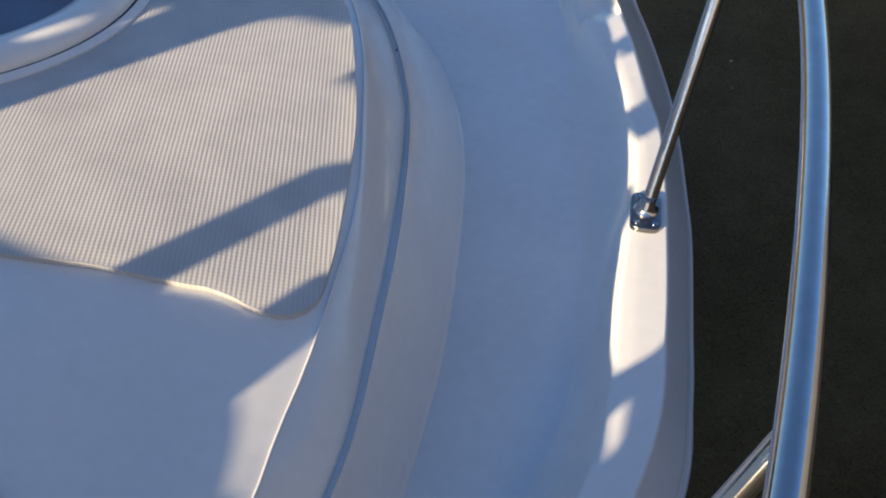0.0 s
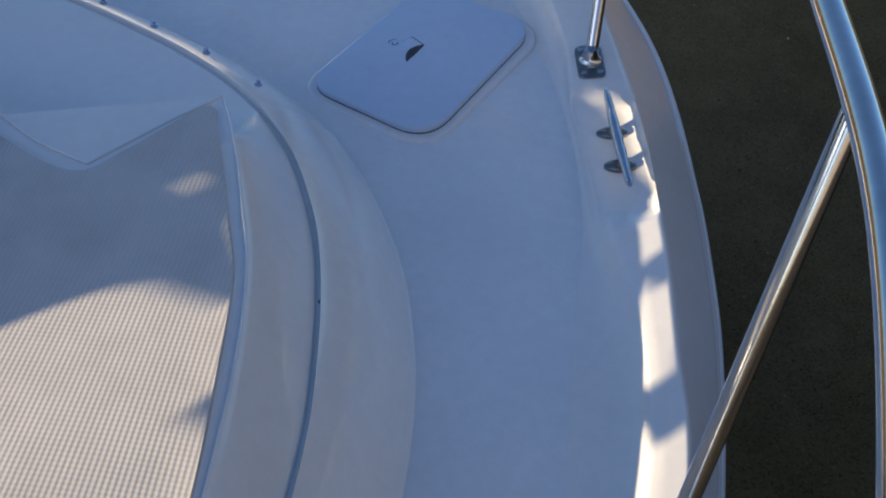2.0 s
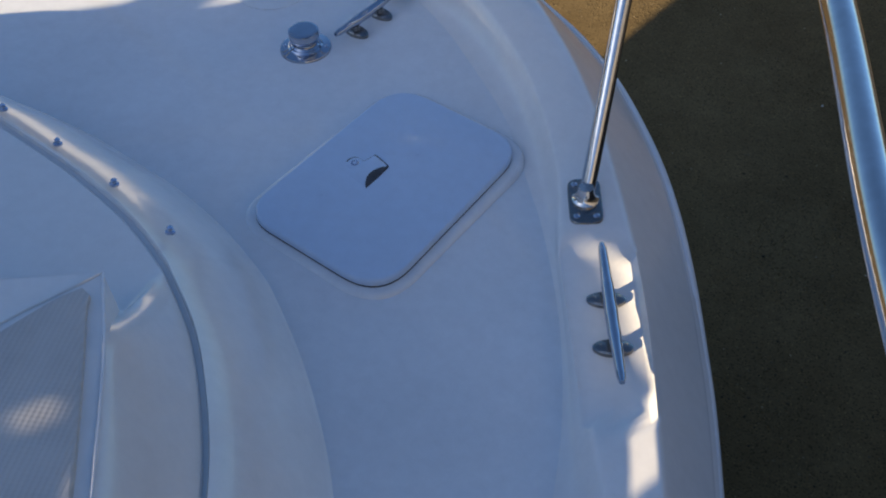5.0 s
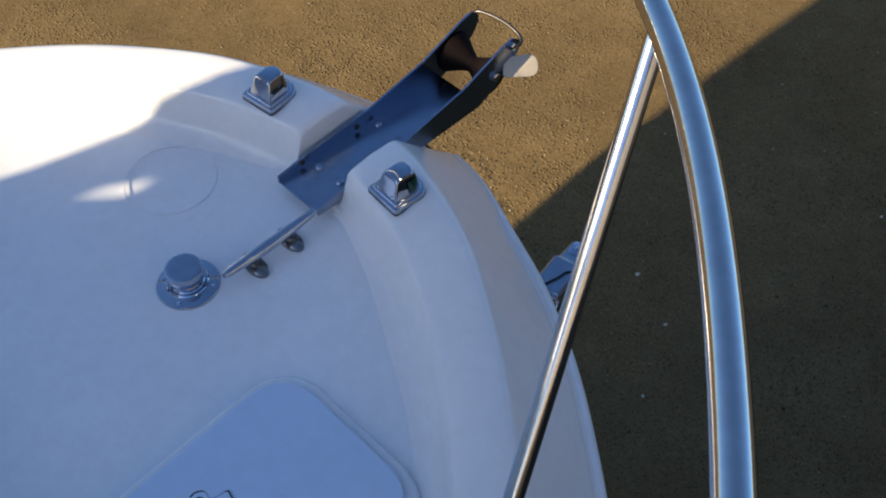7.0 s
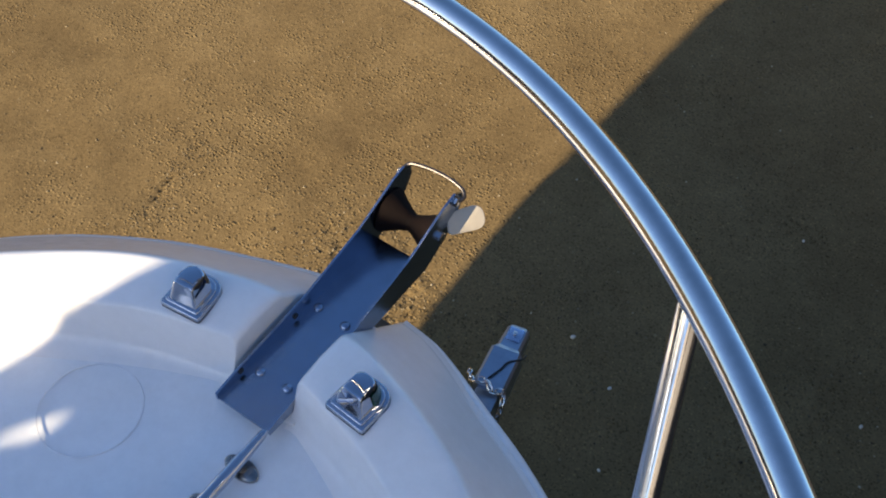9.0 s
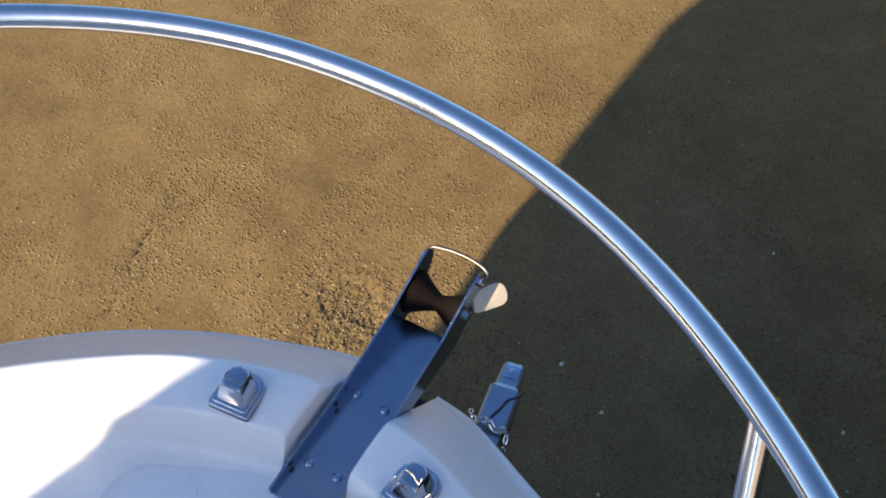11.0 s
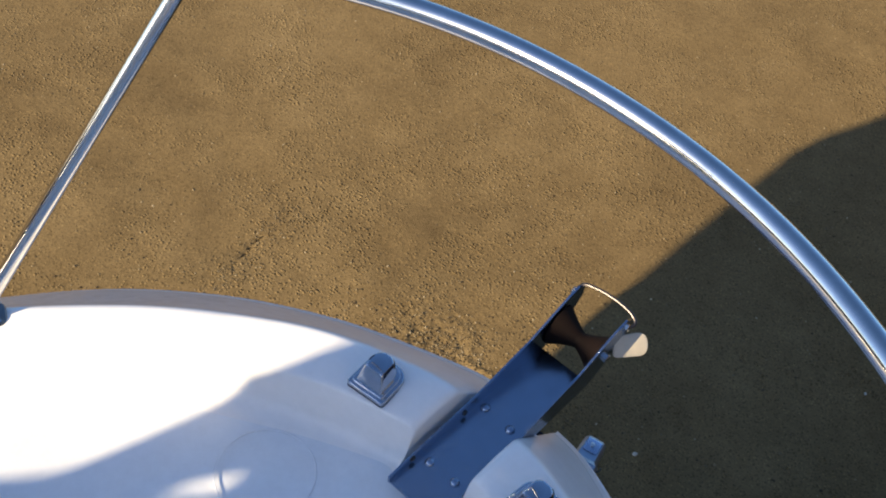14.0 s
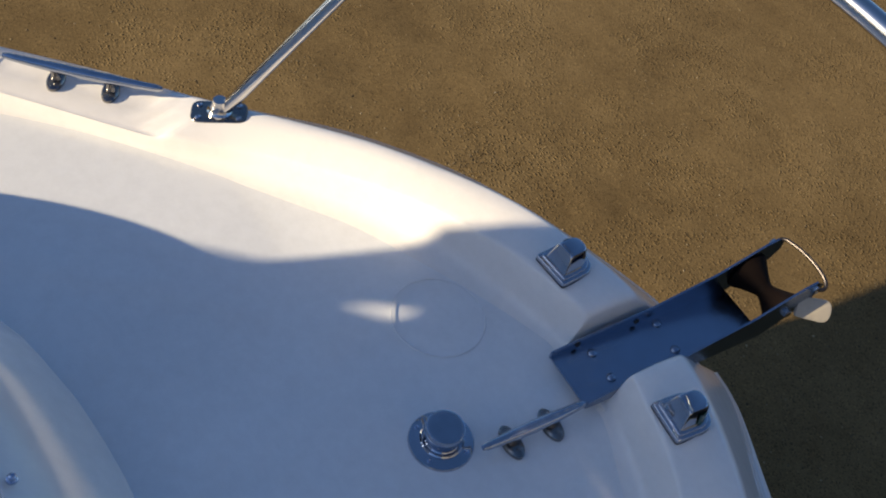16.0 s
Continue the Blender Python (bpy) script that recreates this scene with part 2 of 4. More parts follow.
def box(bm, lo, hi, m=None):
    r = bmesh.ops.create_cube(bm, size=1.0)
    lo, hi = Vector(lo), Vector(hi)
    for v in r["verts"]:
        v.co = Vector((lo[i] + (v.co[i] + 0.5) * (hi[i] - lo[i]) for i in range(3)))
        if m:
            v.co = m @ v.co
    return r["verts"]


def soften(bm, width, segments=2):
    es = [e for e in bm.edges if len(e.link_faces) == 2 and e.calc_face_angle(0) > 0.5]
    bmesh.ops.bevel(bm, geom=es, offset=width, segments=segments, profile=0.5, affect="EDGES", clamp_overlap=True)


def smoothstep(a, b, x):
    u = max(0.0, min(1.0, (x - a) / (b - a)))
    return u * u * (3 - 2 * u)


# ---- the boat's lines (metres; the bow points along +y, the keel lies on x = 0) ----
def z_gunwale(y):
    return 1.670 + max(0.0, -0.48 - y) * 0.0545 + smoothstep(-0.5, -0.02, y) * 0.066


def z_rub(y):
    return z_gunwale(y) - 0.074 - 0.072 * smoothstep(-1.75, -0.35, y)


def z_deck(y):
    return 1.628 + max(0.0, -0.45 - y) * 0.035 + smoothstep(-0.45, -0.1, y) * 0.02


def z_groove(y):
    return 1.816 + max(0.0, -1.0 - y) * 0.112 - max(0.0, -1.85 - y) * 0.06


def z_top(y):
    return 1.935 + (-1.16 - y) * 0.095


RUB = [(0.065, 0.166), (0.13, 0.156), (0.25, 0.112), (0.375, 0.06), (0.51, -0.018), (0.645, -0.118), (0.745, -0.203), (0.84, -0.3), (0.932, -0.41), (1.03, -0.545), (1.125, -0.695), (1.21, -0.84), (1.292, -1.002), (1.375, -1.182), (1.43, -1.306), (1.515, -1.53), (1.575, -1.69), (1.632, -1.88), (1.648, -2.2), (1.645, -3.0), (1.64, -7.0)]
FLAT_OUT = [(0.065, 0.021), (0.15, 0.004), (0.3, -0.052), (0.44, -0.137), (0.556, -0.22), (0.65, -0.3), (0.735, -0.382), (0.82, -0.472), (0.92, -0.595), (1.027, -0.745), (1.12, -0.882), (1.21, -1.025), (1.3, -1.165), (1.4, -1.388), (1.5, -1.64), (1.572, -1.87), (1.59, -2.2), (1.59, -3.0), (1.585, -7.04)]
FLAT_IN = [(0.065, -0.08), (0.1, -0.088), (0.232, -0.126), (0.39, -0.206), (0.515, -0.297), (0.63, -0.408), (0.73, -0.545), (0.87, -0.712), (0.968, -0.826), (1.113, -0.98), (1.2, -1.102), (1.256, -1.196), (1.312, -1.33), (1.353, -1.462), (1.398, -1.603), (1.44, -1.715), (1.476, -1.82), (1.51, -1.97), (1.53, -2.4), (1.53, -3.0), (1.525, -7.04)]
FOOT_IN = [(0.065, -0.104), (0.1, -0.11), (0.24, -0.164), (0.416, -0.26), (0.522, -0.343), (0.638, -0.455), (0.74, -0.57), (0.832, -0.679), (0.936, -0.82), (1.06, -1.015), (1.15, -1.165), (1.277, -1.41), (1.378, -1.66), (1.452, -1.92), (1.485, -2.4), (1.49, -3.01), (1.485, -7.03)]
N_SIDE = 640


def side_line(points):
    return catmull([(x, y, 0) for x, y in points], N_SIDE)


def recess(y, front, back):
    """How far the cleat's pad lies below the gunwale, between its two ends."""
    return 0.015 * smoothstep(front + 0.012, front - 0.014, y) * smoothstep(back - 0.004, back + 0.005, y)


def with_end(line):
    """A side line with extra sections close to the bow notch."""
    return [line[0], *[line[0].lerp(line[1], f) for f in (0.07, 0.16, 0.3, 0.5, 0.75)], *line[1:]]


def shadow_tuck(y):
    """How much the port side, unseen aft of the foredeck, is drawn in to trim its ground shadow."""
    return 0.07 * smoothstep(-1.25, -1.95, y)


def gunwale_rows(reach, notch, drawn=0.0):
    rub, fo, fi, foot = (with_end(side_line(q)) for q in (RUB, FLAT_OUT, FLAT_IN, FOOT_IN))
    rows = [[] for _ in range(20)]
    for line in zip(rub, fo, fi, foot):
        a, b, c, d = (q - Vector((notch * smoothstep(0.2, 0.065, q.x) + drawn * shadow_tuck(q.y), 0, 0)) for q in line)
        out = Vector((a.x - b.x, a.y - b.y, 0)).normalized()
        a = a + out * reach * smoothstep(0.07, 0.3, a.x)
        zg, zr = z_gunwale(b.y), z_rub(a.y)
        zi, zd = z_gunwale(c.y), z_deck(d.y)
        db, dc = recess(b.y, -0.485, -0.752), recess(c.y, -0.55, -0.826)
        dm = recess((b.y + c.y) / 2, -0.517, -0.789)
        s = max(0.0, min(1.0, (b.x + notch - 0.065) / 0.022))
        end = 0.014 * (1 - math.sqrt(max(0.0, 1 - (1 - s) ** 2)))
        wide = (b - c).length
        inn = (c - b).normalized()
        prof = [(a + out * 0.004, zr - 0.045), (a + out * 0.014, zr - 0.034), (a + out * 0.016, zr - 0.02), (a + out * 0.012, zr - 0.008), (a + out * 0.002, zr - 0.004), (a, zr), (a - out * 0.006, zr + 0.006),
                (b + out * 0.013, zg - 0.012 - end), (b + out * 0.004, zg - 0.004 - end), (b - out * 0.004, zg - 0.0005 - end - 0.7 * db), (b - out * 0.010, zg - db - end), (b.lerp(c, 0.5), zg + 0.0015 - dm - end), (c - inn * min(0.013, 0.3 * wide), zi - 0.0005 - dc - end),
                (c - inn * min(0.005, 0.12 * wide), zi - 0.0025 - dc - end), (c, zi - 0.007 - 0.6 * dc - end), (c.lerp(d, 0.3), zi + (zd - zi) * 0.48), (c.lerp(d, 0.62), zi + (zd - zi) * 0.76), (d, zi + (zd - zi) * 0.92), (d - (c - d) * 0.4, zd + 0.002), (d - (c - d) * 1.0, zd - 0.003)]
        for row, (p, z) in zip(rows, prof):
            row.append((p.x, p.y, z))
    return rows


def mirrored(rows):
    return [[(-x, y, z) for x, y, z in row] for row in rows]


# ---- ground ----
GROUND_Z = 0.085
CRACK = (-1.608, 0.578, -0.234, 0.972)   # start and direction of a crack in the yard


def ground_z(x, y):
    """The yard's surface: broad swells, a scuffed pit with a raised rim and a shallow crack."""
    z = GROUND_Z + 0.012 * noise.noise((x * 0.9, y * 0.9, 0.0)) + 0.005 * noise.noise((x * 4, y * 4, 3.0))
    u, v = x + 0.84, y - 1.03
    a = math.atan2(v, u)
    r = math.hypot(u, v * 0.9) / (0.15 + 0.035 * math.sin(3 * a + 1.0) + 0.025 * math.sin(5 * a))
    if r < 3:
        rough = 0.5 * noise.noise((x * 20, y * 20, 7.0)) + 0.7 * noise.noise((x * 48, y * 48, 2.0)) + 0.45 * noise.noise((x * 95, y * 95, 4.0))
        z += -0.005 * math.exp(-r ** 4) + 0.004 * math.exp(-((r - 1.15) / 0.2) ** 2) * (0.7 + 0.6 * math.sin(2 * a))
        z += 0.0075 * rough * math.exp(-(r / 1.5) ** 2)
    s = (x - CRACK[0]) * CRACK[2] + (y - CRACK[1]) * CRACK[3]
    if -0.1 < s < 0.75:
        off = (x - CRACK[0]) * -CRACK[3] + (y - CRACK[1]) * CRACK[2] + 0.018 * math.sin(13 * s) + 0.03 * noise.noise((s * 9, 0.0, 5.0))
        z -= 0.010 * max(0.0, noise.noise((x * 6, y * 6, 9.0)) + 0.55) * math.exp(-(off / 0.006) ** 2) * smoothstep(-0.1, 0.05, s) * smoothstep(0.75, 0.5, s)
        z += 0.0015 * noise.noise((x * 30, y * 30, 1.0)) * math.exp(-(off / 0.09) ** 2)
    return z


def build_ground():
    bm = bmesh.new()
    far = (-400.0, -120.0, -40.0, -15.0, 15.0, 40.0, 120.0, 400.0)
    xs = sorted({*far, *[-6 + 0.12 * i for i in range(33)], *[-2.1 + 0.0125 * i for i in range(70)], *[-1.23 + 0.007 * i for i in range(140)], *[-0.22 + 0.12 * i for i in range(52)]})
    ys = sorted({*far, *[-5 + 0.12 * i for i in range(45)], *[0.4 + 0.007 * i for i in range(171)], *[1.6 + 0.12 * i for i in range(38)]})
    sheet(bm, [[(x, y, ground_z(x, y)) for x in xs] for y in ys])
    return tagged(part("ground", bm, GRAVEL), "brown compacted gravel yard with worn ruts", "ground", kind="structure")


build_ground()

# ---- boat ----
boat = thing("motor_boat", "white fibreglass motor boat with dark hull on a trailer", "boat")


def build_shell():
    for r in (gunwale_rows(-0.016, 0.011), mirrored(gunwale_rows(0.004, 0.0, 1.0))):
        bm = bmesh.new()
        vs = sheet(bm, r)
        bm.faces.new([row[0] for row in vs])
        shell = part("gunwale", bm, WHITE, boat, "glossy white moulded gunwale with a rounded edge")
        shell.data.set_sharp_from_angle(angle=radians(70))
    # rubbing strip
    rub = side_line(RUB)
    for s in (1, -1):
        bm = bmesh.new()
        tube(bm, [(s * (p.x - (0.012 * smoothstep(0.07, 0.3, p.x) if s > 0 else shadow_tuck(p.y))), p.y, z_rub(p.y) - 0.024) for p in rub], 0.017, 10)
        part("rub_rail", bm, VINYL, boat, "white vinyl rubbing strip along the hull")
    # hull
    rings = []
    for k, (zf, wf) in enumerate([(1.0, 0.975), (0.82, 0.855), (0.62, 0.74), (0.45, 0.65), (0.3, 0.57), (0.16, 0.35), (0.08, 0.02)]):
        row = []
        for p in rub:
            rake = 0.55 * (1 - zf) ** 1.1
            x = p.x * wf * (1 - 0.35 * (1 - zf) * smoothstep(-2.6, 0.1, p.y))
            row.append((x, p.y - rake * smoothstep(-3, 0.1, p.y), 0.42 + (z_rub(p.y) - 0.025 - 0.42) * zf))
        rings.append(row)
    bm = bmesh.new()
    full = [[*[(shadow_tuck(y) - x, y, z) for x, y, z in r[::-1]], *r] for r in rings]
    vs = sheet(bm, full)
    part("hull", bm, HULL, boat, "glossy dark blue hull sides")


build_shell()


def build_deck():
    line = side_line(FOOT_IN)
    bm = bmesh.new()
    rows = []
    for k in range(-14, 15):
        u = k / 14
        rows.append([(p.x * u, p.y, z_deck(p.y) + 0.012 * (1 - u * u) * smoothstep(-0.1, -0.5, p.y)) for p in line])
    sheet(bm, rows)
    part("foredeck", bm, DECK, boat, "smooth white foredeck with faint scuffs")
    bm = bmesh.new()
    box(bm, (-0.0655, -0.112, 1.60), (0.0655, 0.10, 1.6565))
    soften(bm, 0.004)
    part("bow_notch_floor", bm, WHITE, boat)


build_deck()

G_LINE = [(0, -0.982), (0.12, -0.984), (0.25, -0.997), (0.33, -1.014), (0.375, -1.028), (0.41, -1.042), (0.53, -1.1), (0.66, -1.195), (0.757, -1.288), (0.862, -1.412), (0.96, -1.55), (1.1, -1.8), (1.19, -1.995), (1.295, -2.265), (1.34, -2.6), (1.36, -3.43)]
C_LINE = [(0, -1.38), (0.14, -1.392), (0.335, -1.412), (0.435, -1.402), (0.448, -1.26), (0.464, -1.162), (0.57, -1.243), (0.68, -1.34), (0.77, -1.425), (0.863, -1.54), (0.945, -1.665), (1.05, -1.838), (1.122, -2.003), (1.204, -2.228), (1.285, -2.55), (1.29, -3.4)]
T_LINE = [(0, -0.815), (0.12, -0.816), (0.25, -0.833), (0.33, -0.853), (0.38, -0.868), (0.43, -0.888), (0.575, -0.967), (0.72, -1.07), (0.82, -1.168), (0.915, -1.285), (1.015, -1.45), (1.135, -1.7), (1.225, -1.92), (1.315, -2.22), (1.39, -2.6), (1.42, -3.41)]
SPINE = [-1.421, -1.45, -1.5, -1.55, -1.6, -1.65, -1.7, -1.75, -1.8, -1.9, -2.0, -2.15, -2.3, -2.5, -2.8, -3.4]


def by_index(points, per=10):
    """A smooth curve sampled evenly between its control points."""
    p = [Vector((x, y, 0)) for x, y in points]
    p = [Vector((-p[1].x, p[1].y, 0)), *p, 2 * p[-1] - p[-2]]
    out = []
    for i in range(1, len(p) - 2):
        a, b, c, d = p[i - 1:i + 3]
        for k in range(per):
            u = k / per
            out.append(0.5 * (2 * b + (c - a) * u + (2 * a - 5 * b + 4 * c - d) * u * u + (3 * b - a - 3 * c + d) * u ** 3))
    out.append(p[-2])
    return out


def by_index_open(points, per=10):
    p = [Vector((x, y, 0)) for x, y in points]
    p = [2 * p[0] - p[1], *p, 2 * p[-1] - p[-2]]
    out = []
    for i in range(1, len(p) - 2):
        a, b, c, d = p[i - 1:i + 3]
        for k in range(per):
            u = k / per
            out.append(0.5 * (2 * b + (c - a) * u + (2 * a - 5 * b + 4 * c - d) * u * u + (3 * b - a - 3 * c + d) * u ** 3))
    out.append(p[-2])
    return out


def linear_index(points, per=10):
    out = []
    for a, b in zip(points, points[1:]):
        out += [Vector((*a, 0)).lerp(Vector((*b, 0)), k / per) for k in range(per)]
    return [*out, Vector((*points[-1], 0))]


def crown(x, y):
    """The cabin top."""
    return z_top(y) + 0.02 * max(0.0, 1 - (x / 1.2) ** 2) - 0.055 * smoothstep(0.8, 1.25, abs(x))


def build_trunk():
    g, t, c = by_index(G_LINE), by_index(T_LINE), [*linear_index(C_LINE[:6])[:-1], *by_index_open(C_LINE[5:])]
    sp = linear_index([(0, y) for y in SPINE])
    rise = [(-0.16, 0.0), (-0.05, 0.012), (0.02, 0.05), (0.08, 0.135), *[(f, 0.58 * f + 0.42 * (1 - (1 - f) ** 2.1)) for f in (0.16, 0.28, 0.42, 0.58, 0.75, 0.9, 0.985)]]
    # along the sides the top slopes up from the groove; in front of the tread it lies flat and ends in a step
    slope = [(0.08, 0.02), (0.18, 0.04), (0.3, 0.06), (0.45, 0.08), (0.6, 0.10), (0.75, 0.12), (0.88, 0.15), (0.96, 0.22), (1.0, 1.0)]
    rows = [[] for _ in range(len(rise) + 6 + len(slope) + 12)]
    for n, (gi, ti, ci, si) in enumerate(zip(g, t, c, sp)):
        side = smoothstep(45, 60, n)
        z0, z1 = z_deck(ti.y) - 0.004, z_groove(gi.y)
        pts = []
        for f, h in rise:
            p = ti.lerp(gi, f)
            pts.append((p.x, p.y, z0 + (z1 - z0) * h))
        inward = (ci - gi).normalized()
        for d, h in ((0.0, 0.0), (0.0025, -0.0025), (0.0035, -0.011), (0.0145, -0.011), (0.0165, -0.002), (0.0185, 0.001)):
            p = gi + inward * d
            pts.append((p.x, p.y, z1 + h))
        a = gi + inward * 0.0185
        zc = crown(ci.x, ci.y)
        for f, flat in slope:
            h = side * (1 - (1 - f) ** 1.2) + (1 - side) * flat
            p = a.lerp(ci, f)
            pts.append((p.x, p.y, z1 + 0.001 + (zc - z1 - 0.001) * h))
        for k in range(1, 13):
            p = ci.lerp(si, k / 12)
            pts.append((p.x, p.y, crown(p.x, p.y)))
        for row, p in zip(rows, pts):
            row.append(p)
    bm = bmesh.new()
    sheet(bm, rows)
    sheet(bm, mirrored(rows))
    bmesh.ops.remove_doubles(bm, verts=bm.verts, dist=0.0004)
    part("cabin_trunk", bm, WHITE, boat, "rounded white cabin top with a moulded groove")
    # raised beads round the tread panel
    bead = [Vector((p.x, p.y, crown(p.x, p.y) + 0.001)) for p in c]
    for s in (1, -1):
        bm = bmesh.new()
        tube(bm, [(s * p.x, p.y, p.z) for p in bead[::2]], 0.0022, 8)
        part("moulded_bead", bm, WHITE, boat)


build_trunk()
for s in (1, -1):
    bm = bmesh.new()
    lathe(bm, [(0.005, -0.02), (0.005, 0.001), (0.003, 0.003)], at=(s * 0.794, -1.33, z_groove(-1.33) - 0.012), sides=12)
    part("groove_screw", bm, SHADOWGAP, boat)

# moulded tread panel on the cabin top
PAD = [(0, -1.405), (0.13, -1.415), (0.3, -1.44), (0.44, -1.43), (0.462, -1.352), (0.472, -1.2), (0.515, -1.225), (0.6, -1.295), (0.7, -1.382), (0.77, -1.447), (0.868, -1.575), (0.955, -1.7), (1.012, -1.8), (1.052, -1.877), (1.098, -1.97), (1.126, -2.04), (1.128, -2.07), (1.118, -2.097), (1.1, -2.11), (1.075, -2.119), (1.04, -2.122), (1.005, -2.131), (0.975, -2.148), (0.88, -2.19), (0.721, -2.26), (0.419, -2.335), (0.06, -2.37), (0, -2.379)]
HATCH_X, HATCH_Y, HATCH_R = 0.09, -1.79, 0.382


def build_pad():
    edge = [Vector((x, y, 0)) for x, y in PAD]
    line = catmull([tuple(p) for p in edge], 150)
    for s in (1, -1):
        bm = bmesh.new()
        rows = []
        c = Vector((0.0, HATCH_Y, 0))
        for k in range(20):
            row = []
            for p in line:
                aft = Vector((p.x, min(p.y, -1.46), 0))
                d = aft - c
                inner = c + d.normalized() * min(d.length, HATCH_R - 0.12)
                if k < 7:
                    q = p.lerp(aft, (0, 0, 0.03, 0.25, 0.5, 0.75, 1.0)[k])
                else:
                    q = aft.lerp(inner, (k - 6) / 13)
                up = (-0.004, 0.0075)[k] if k < 2 else 0.0095
                row.append((s * q.x, q.y, crown(q.x, q.y) + up))
            rows.append(row)
        sheet(bm, rows)
        part("tread_panel", bm, TREAD, boat, "off-white moulded non-skid tread in fine ribs")


build_pad()


def round_hatch():
    tilt = math.atan(0.095)
    at = pose(HATCH_X, HATCH_Y, crown(0.2, HATCH_Y) + 0.010, -math.degrees(tilt), 0, 0)
    h = thing("deck_hatch", "large round white deck hatch with a smoked centre, closed", "hatch", at=at)
    bm = bmesh.new()
    lathe(bm, [(HATCH_R + 0.022, -0.03), (HATCH_R + 0.02, 0.0), (HATCH_R + 0.006, 0.006), (HATCH_R + 0.002, 0.002)], sides=96)
    part("seat_ring", bm, WHITE, h)
    bm = bmesh.new()
    lathe(bm, [(HATCH_R - 0.0015, -0.02), (HATCH_R - 0.0015, 0.010), (HATCH_R - 0.010, 0.022), (HATCH_R - 0.03, 0.031), (HATCH_R - 0.055, 0.033), (HATCH_R - 0.075, 0.028), (HATCH_R - 0.08, 0.022)], sides=96)
    part("rim", bm, WHITE, h, "rounded white hatch rim")
    bm = bmesh.new()
    lathe(bm, [(HATCH_R - 0.078, 0.015), (HATCH_R - 0.08, 0.024), (HATCH_R - 0.3, 0.036), (0.02, 0.04)], sides=96)
    part("lens", bm, ACRYLIC, h, "smoked grey acrylic")
    bm = bmesh.new()
    lathe(bm, [(HATCH_R + 0.002, -0.01), (HATCH_R + 0.002, 0.0035), (HATCH_R - 0.005, 0.0035), (HATCH_R - 0.005, -0.01)], sides=96)
    part("gasket", bm, SHADOWGAP, h)
    # pale sliding catch on the lens
    bm = bmesh.new()
    plate(bm, outline_rounded([(-0.045, -0.02), (0.045, -0.02), (0.045, 0.02), (-0.045, 0.02)], 0.018, 6), 0.02, 0.05, 0.006)
    bm.transform(pose(0.225, 0.07, 0, 0, 0, 12))
    catch = part("catch", bm, LID, h, "pale plastic catch")
    for dx in (-0.02, 0.0):
        bm = bmesh.new()
        plate(bm, outline_rounded([(-0.003, -0.011), (0.003, -0.011), (0.003, 0.011), (-0.003, 0.011)], 0.002, 3), 0.045, 0.0508, 0.0003)
        bm.transform(pose(0.225, 0.07, 0, 0, 0, 12) @ pose(dx, 0, 0, 0, 0, -20))
        part("slot", bm, SHADOWGAP, catch)
    # printed band on the rim: red, then white
    for a0, a1, mat, word in ((64, 76, RED, "red"), (57, 63.8, WHITE, "white")):
        bm = bmesh.new()
        rows = [[(r * math.cos(a), r * math.sin(a), z) for a in (radians(a0 + (a1 - a0) * k / 10) for k in range(11))] for r, z in ((HATCH_R - 0.0025, 0.011), (HATCH_R - 0.0105, 0.023), (HATCH_R - 0.0295, 0.0322))]
        sheet(bm, rows)
        bmesh.ops.solidify(bm, geom=bm.faces[:], thickness=0.0006)
        part("rim_sticker", bm, mat, h, word + " sticker on the rim")


round_hatch()


# ---- rails ----
RAIL = [(0.017, 0.166), (0.145, 0.154), (0.269, 0.123), (0.387, 0.073), (0.498, 0.009), (0.601, -0.067), (0.696, -0.153), (0.785, -0.246), (0.867, -0.344), (0.944, -0.447), (1.021, -0.549), (1.092, -0.656), (1.154, -0.768), (1.215, -0.881), (1.276, -0.993), (1.356, -1.093), (1.425, -1.201), (1.478, -1.318), (1.526, -1.436), (1.571, -1.556), (1.613, -1.678), (1.651, -1.8), (1.685, -1.924), (1.716, -2.048), (1.748, -2.172), (1.775, -2.297), (1.796, -2.424), (1.814, -2.551), (1.828, -2.678), (1.838, -2.806), (1.846, -2.934), (1.853, -3.062), (1.859, -3.19), (1.864, -3.318), (1.867, -3.446), (1.869, -3.574), (1.87, -3.703), (1.87, -3.831), (1.87, -3.959), (1.87, -4.087), (1.87, -4.215), (1.87, -4.344), (1.87, -4.472), (1.87, -4.6)]


def z_rail(y):
    return 2.31 - y * 0.015


bow_rail = thing("bow_rail", "polished stainless steel bow rail on slanted posts", "rail")


def build_rail():
    half = catmull([(x, y, z_rail(y)) for x, y in RAIL], 170)
    path = [*[Vector((-p.x, p.y, p.z)) for p in half[:0:-1]], *half]
    for _ in range(40):
        path = [path[0], *[0.5 * b + 0.25 * (a + c) for a, b, c in zip(path, path[1:], path[2:])], path[-1]]
    bm = bmesh.new()
    tube(bm, path, 0.0167, 28)
    part("top_rail", bm, STEEL, bow_rail)


build_rail()


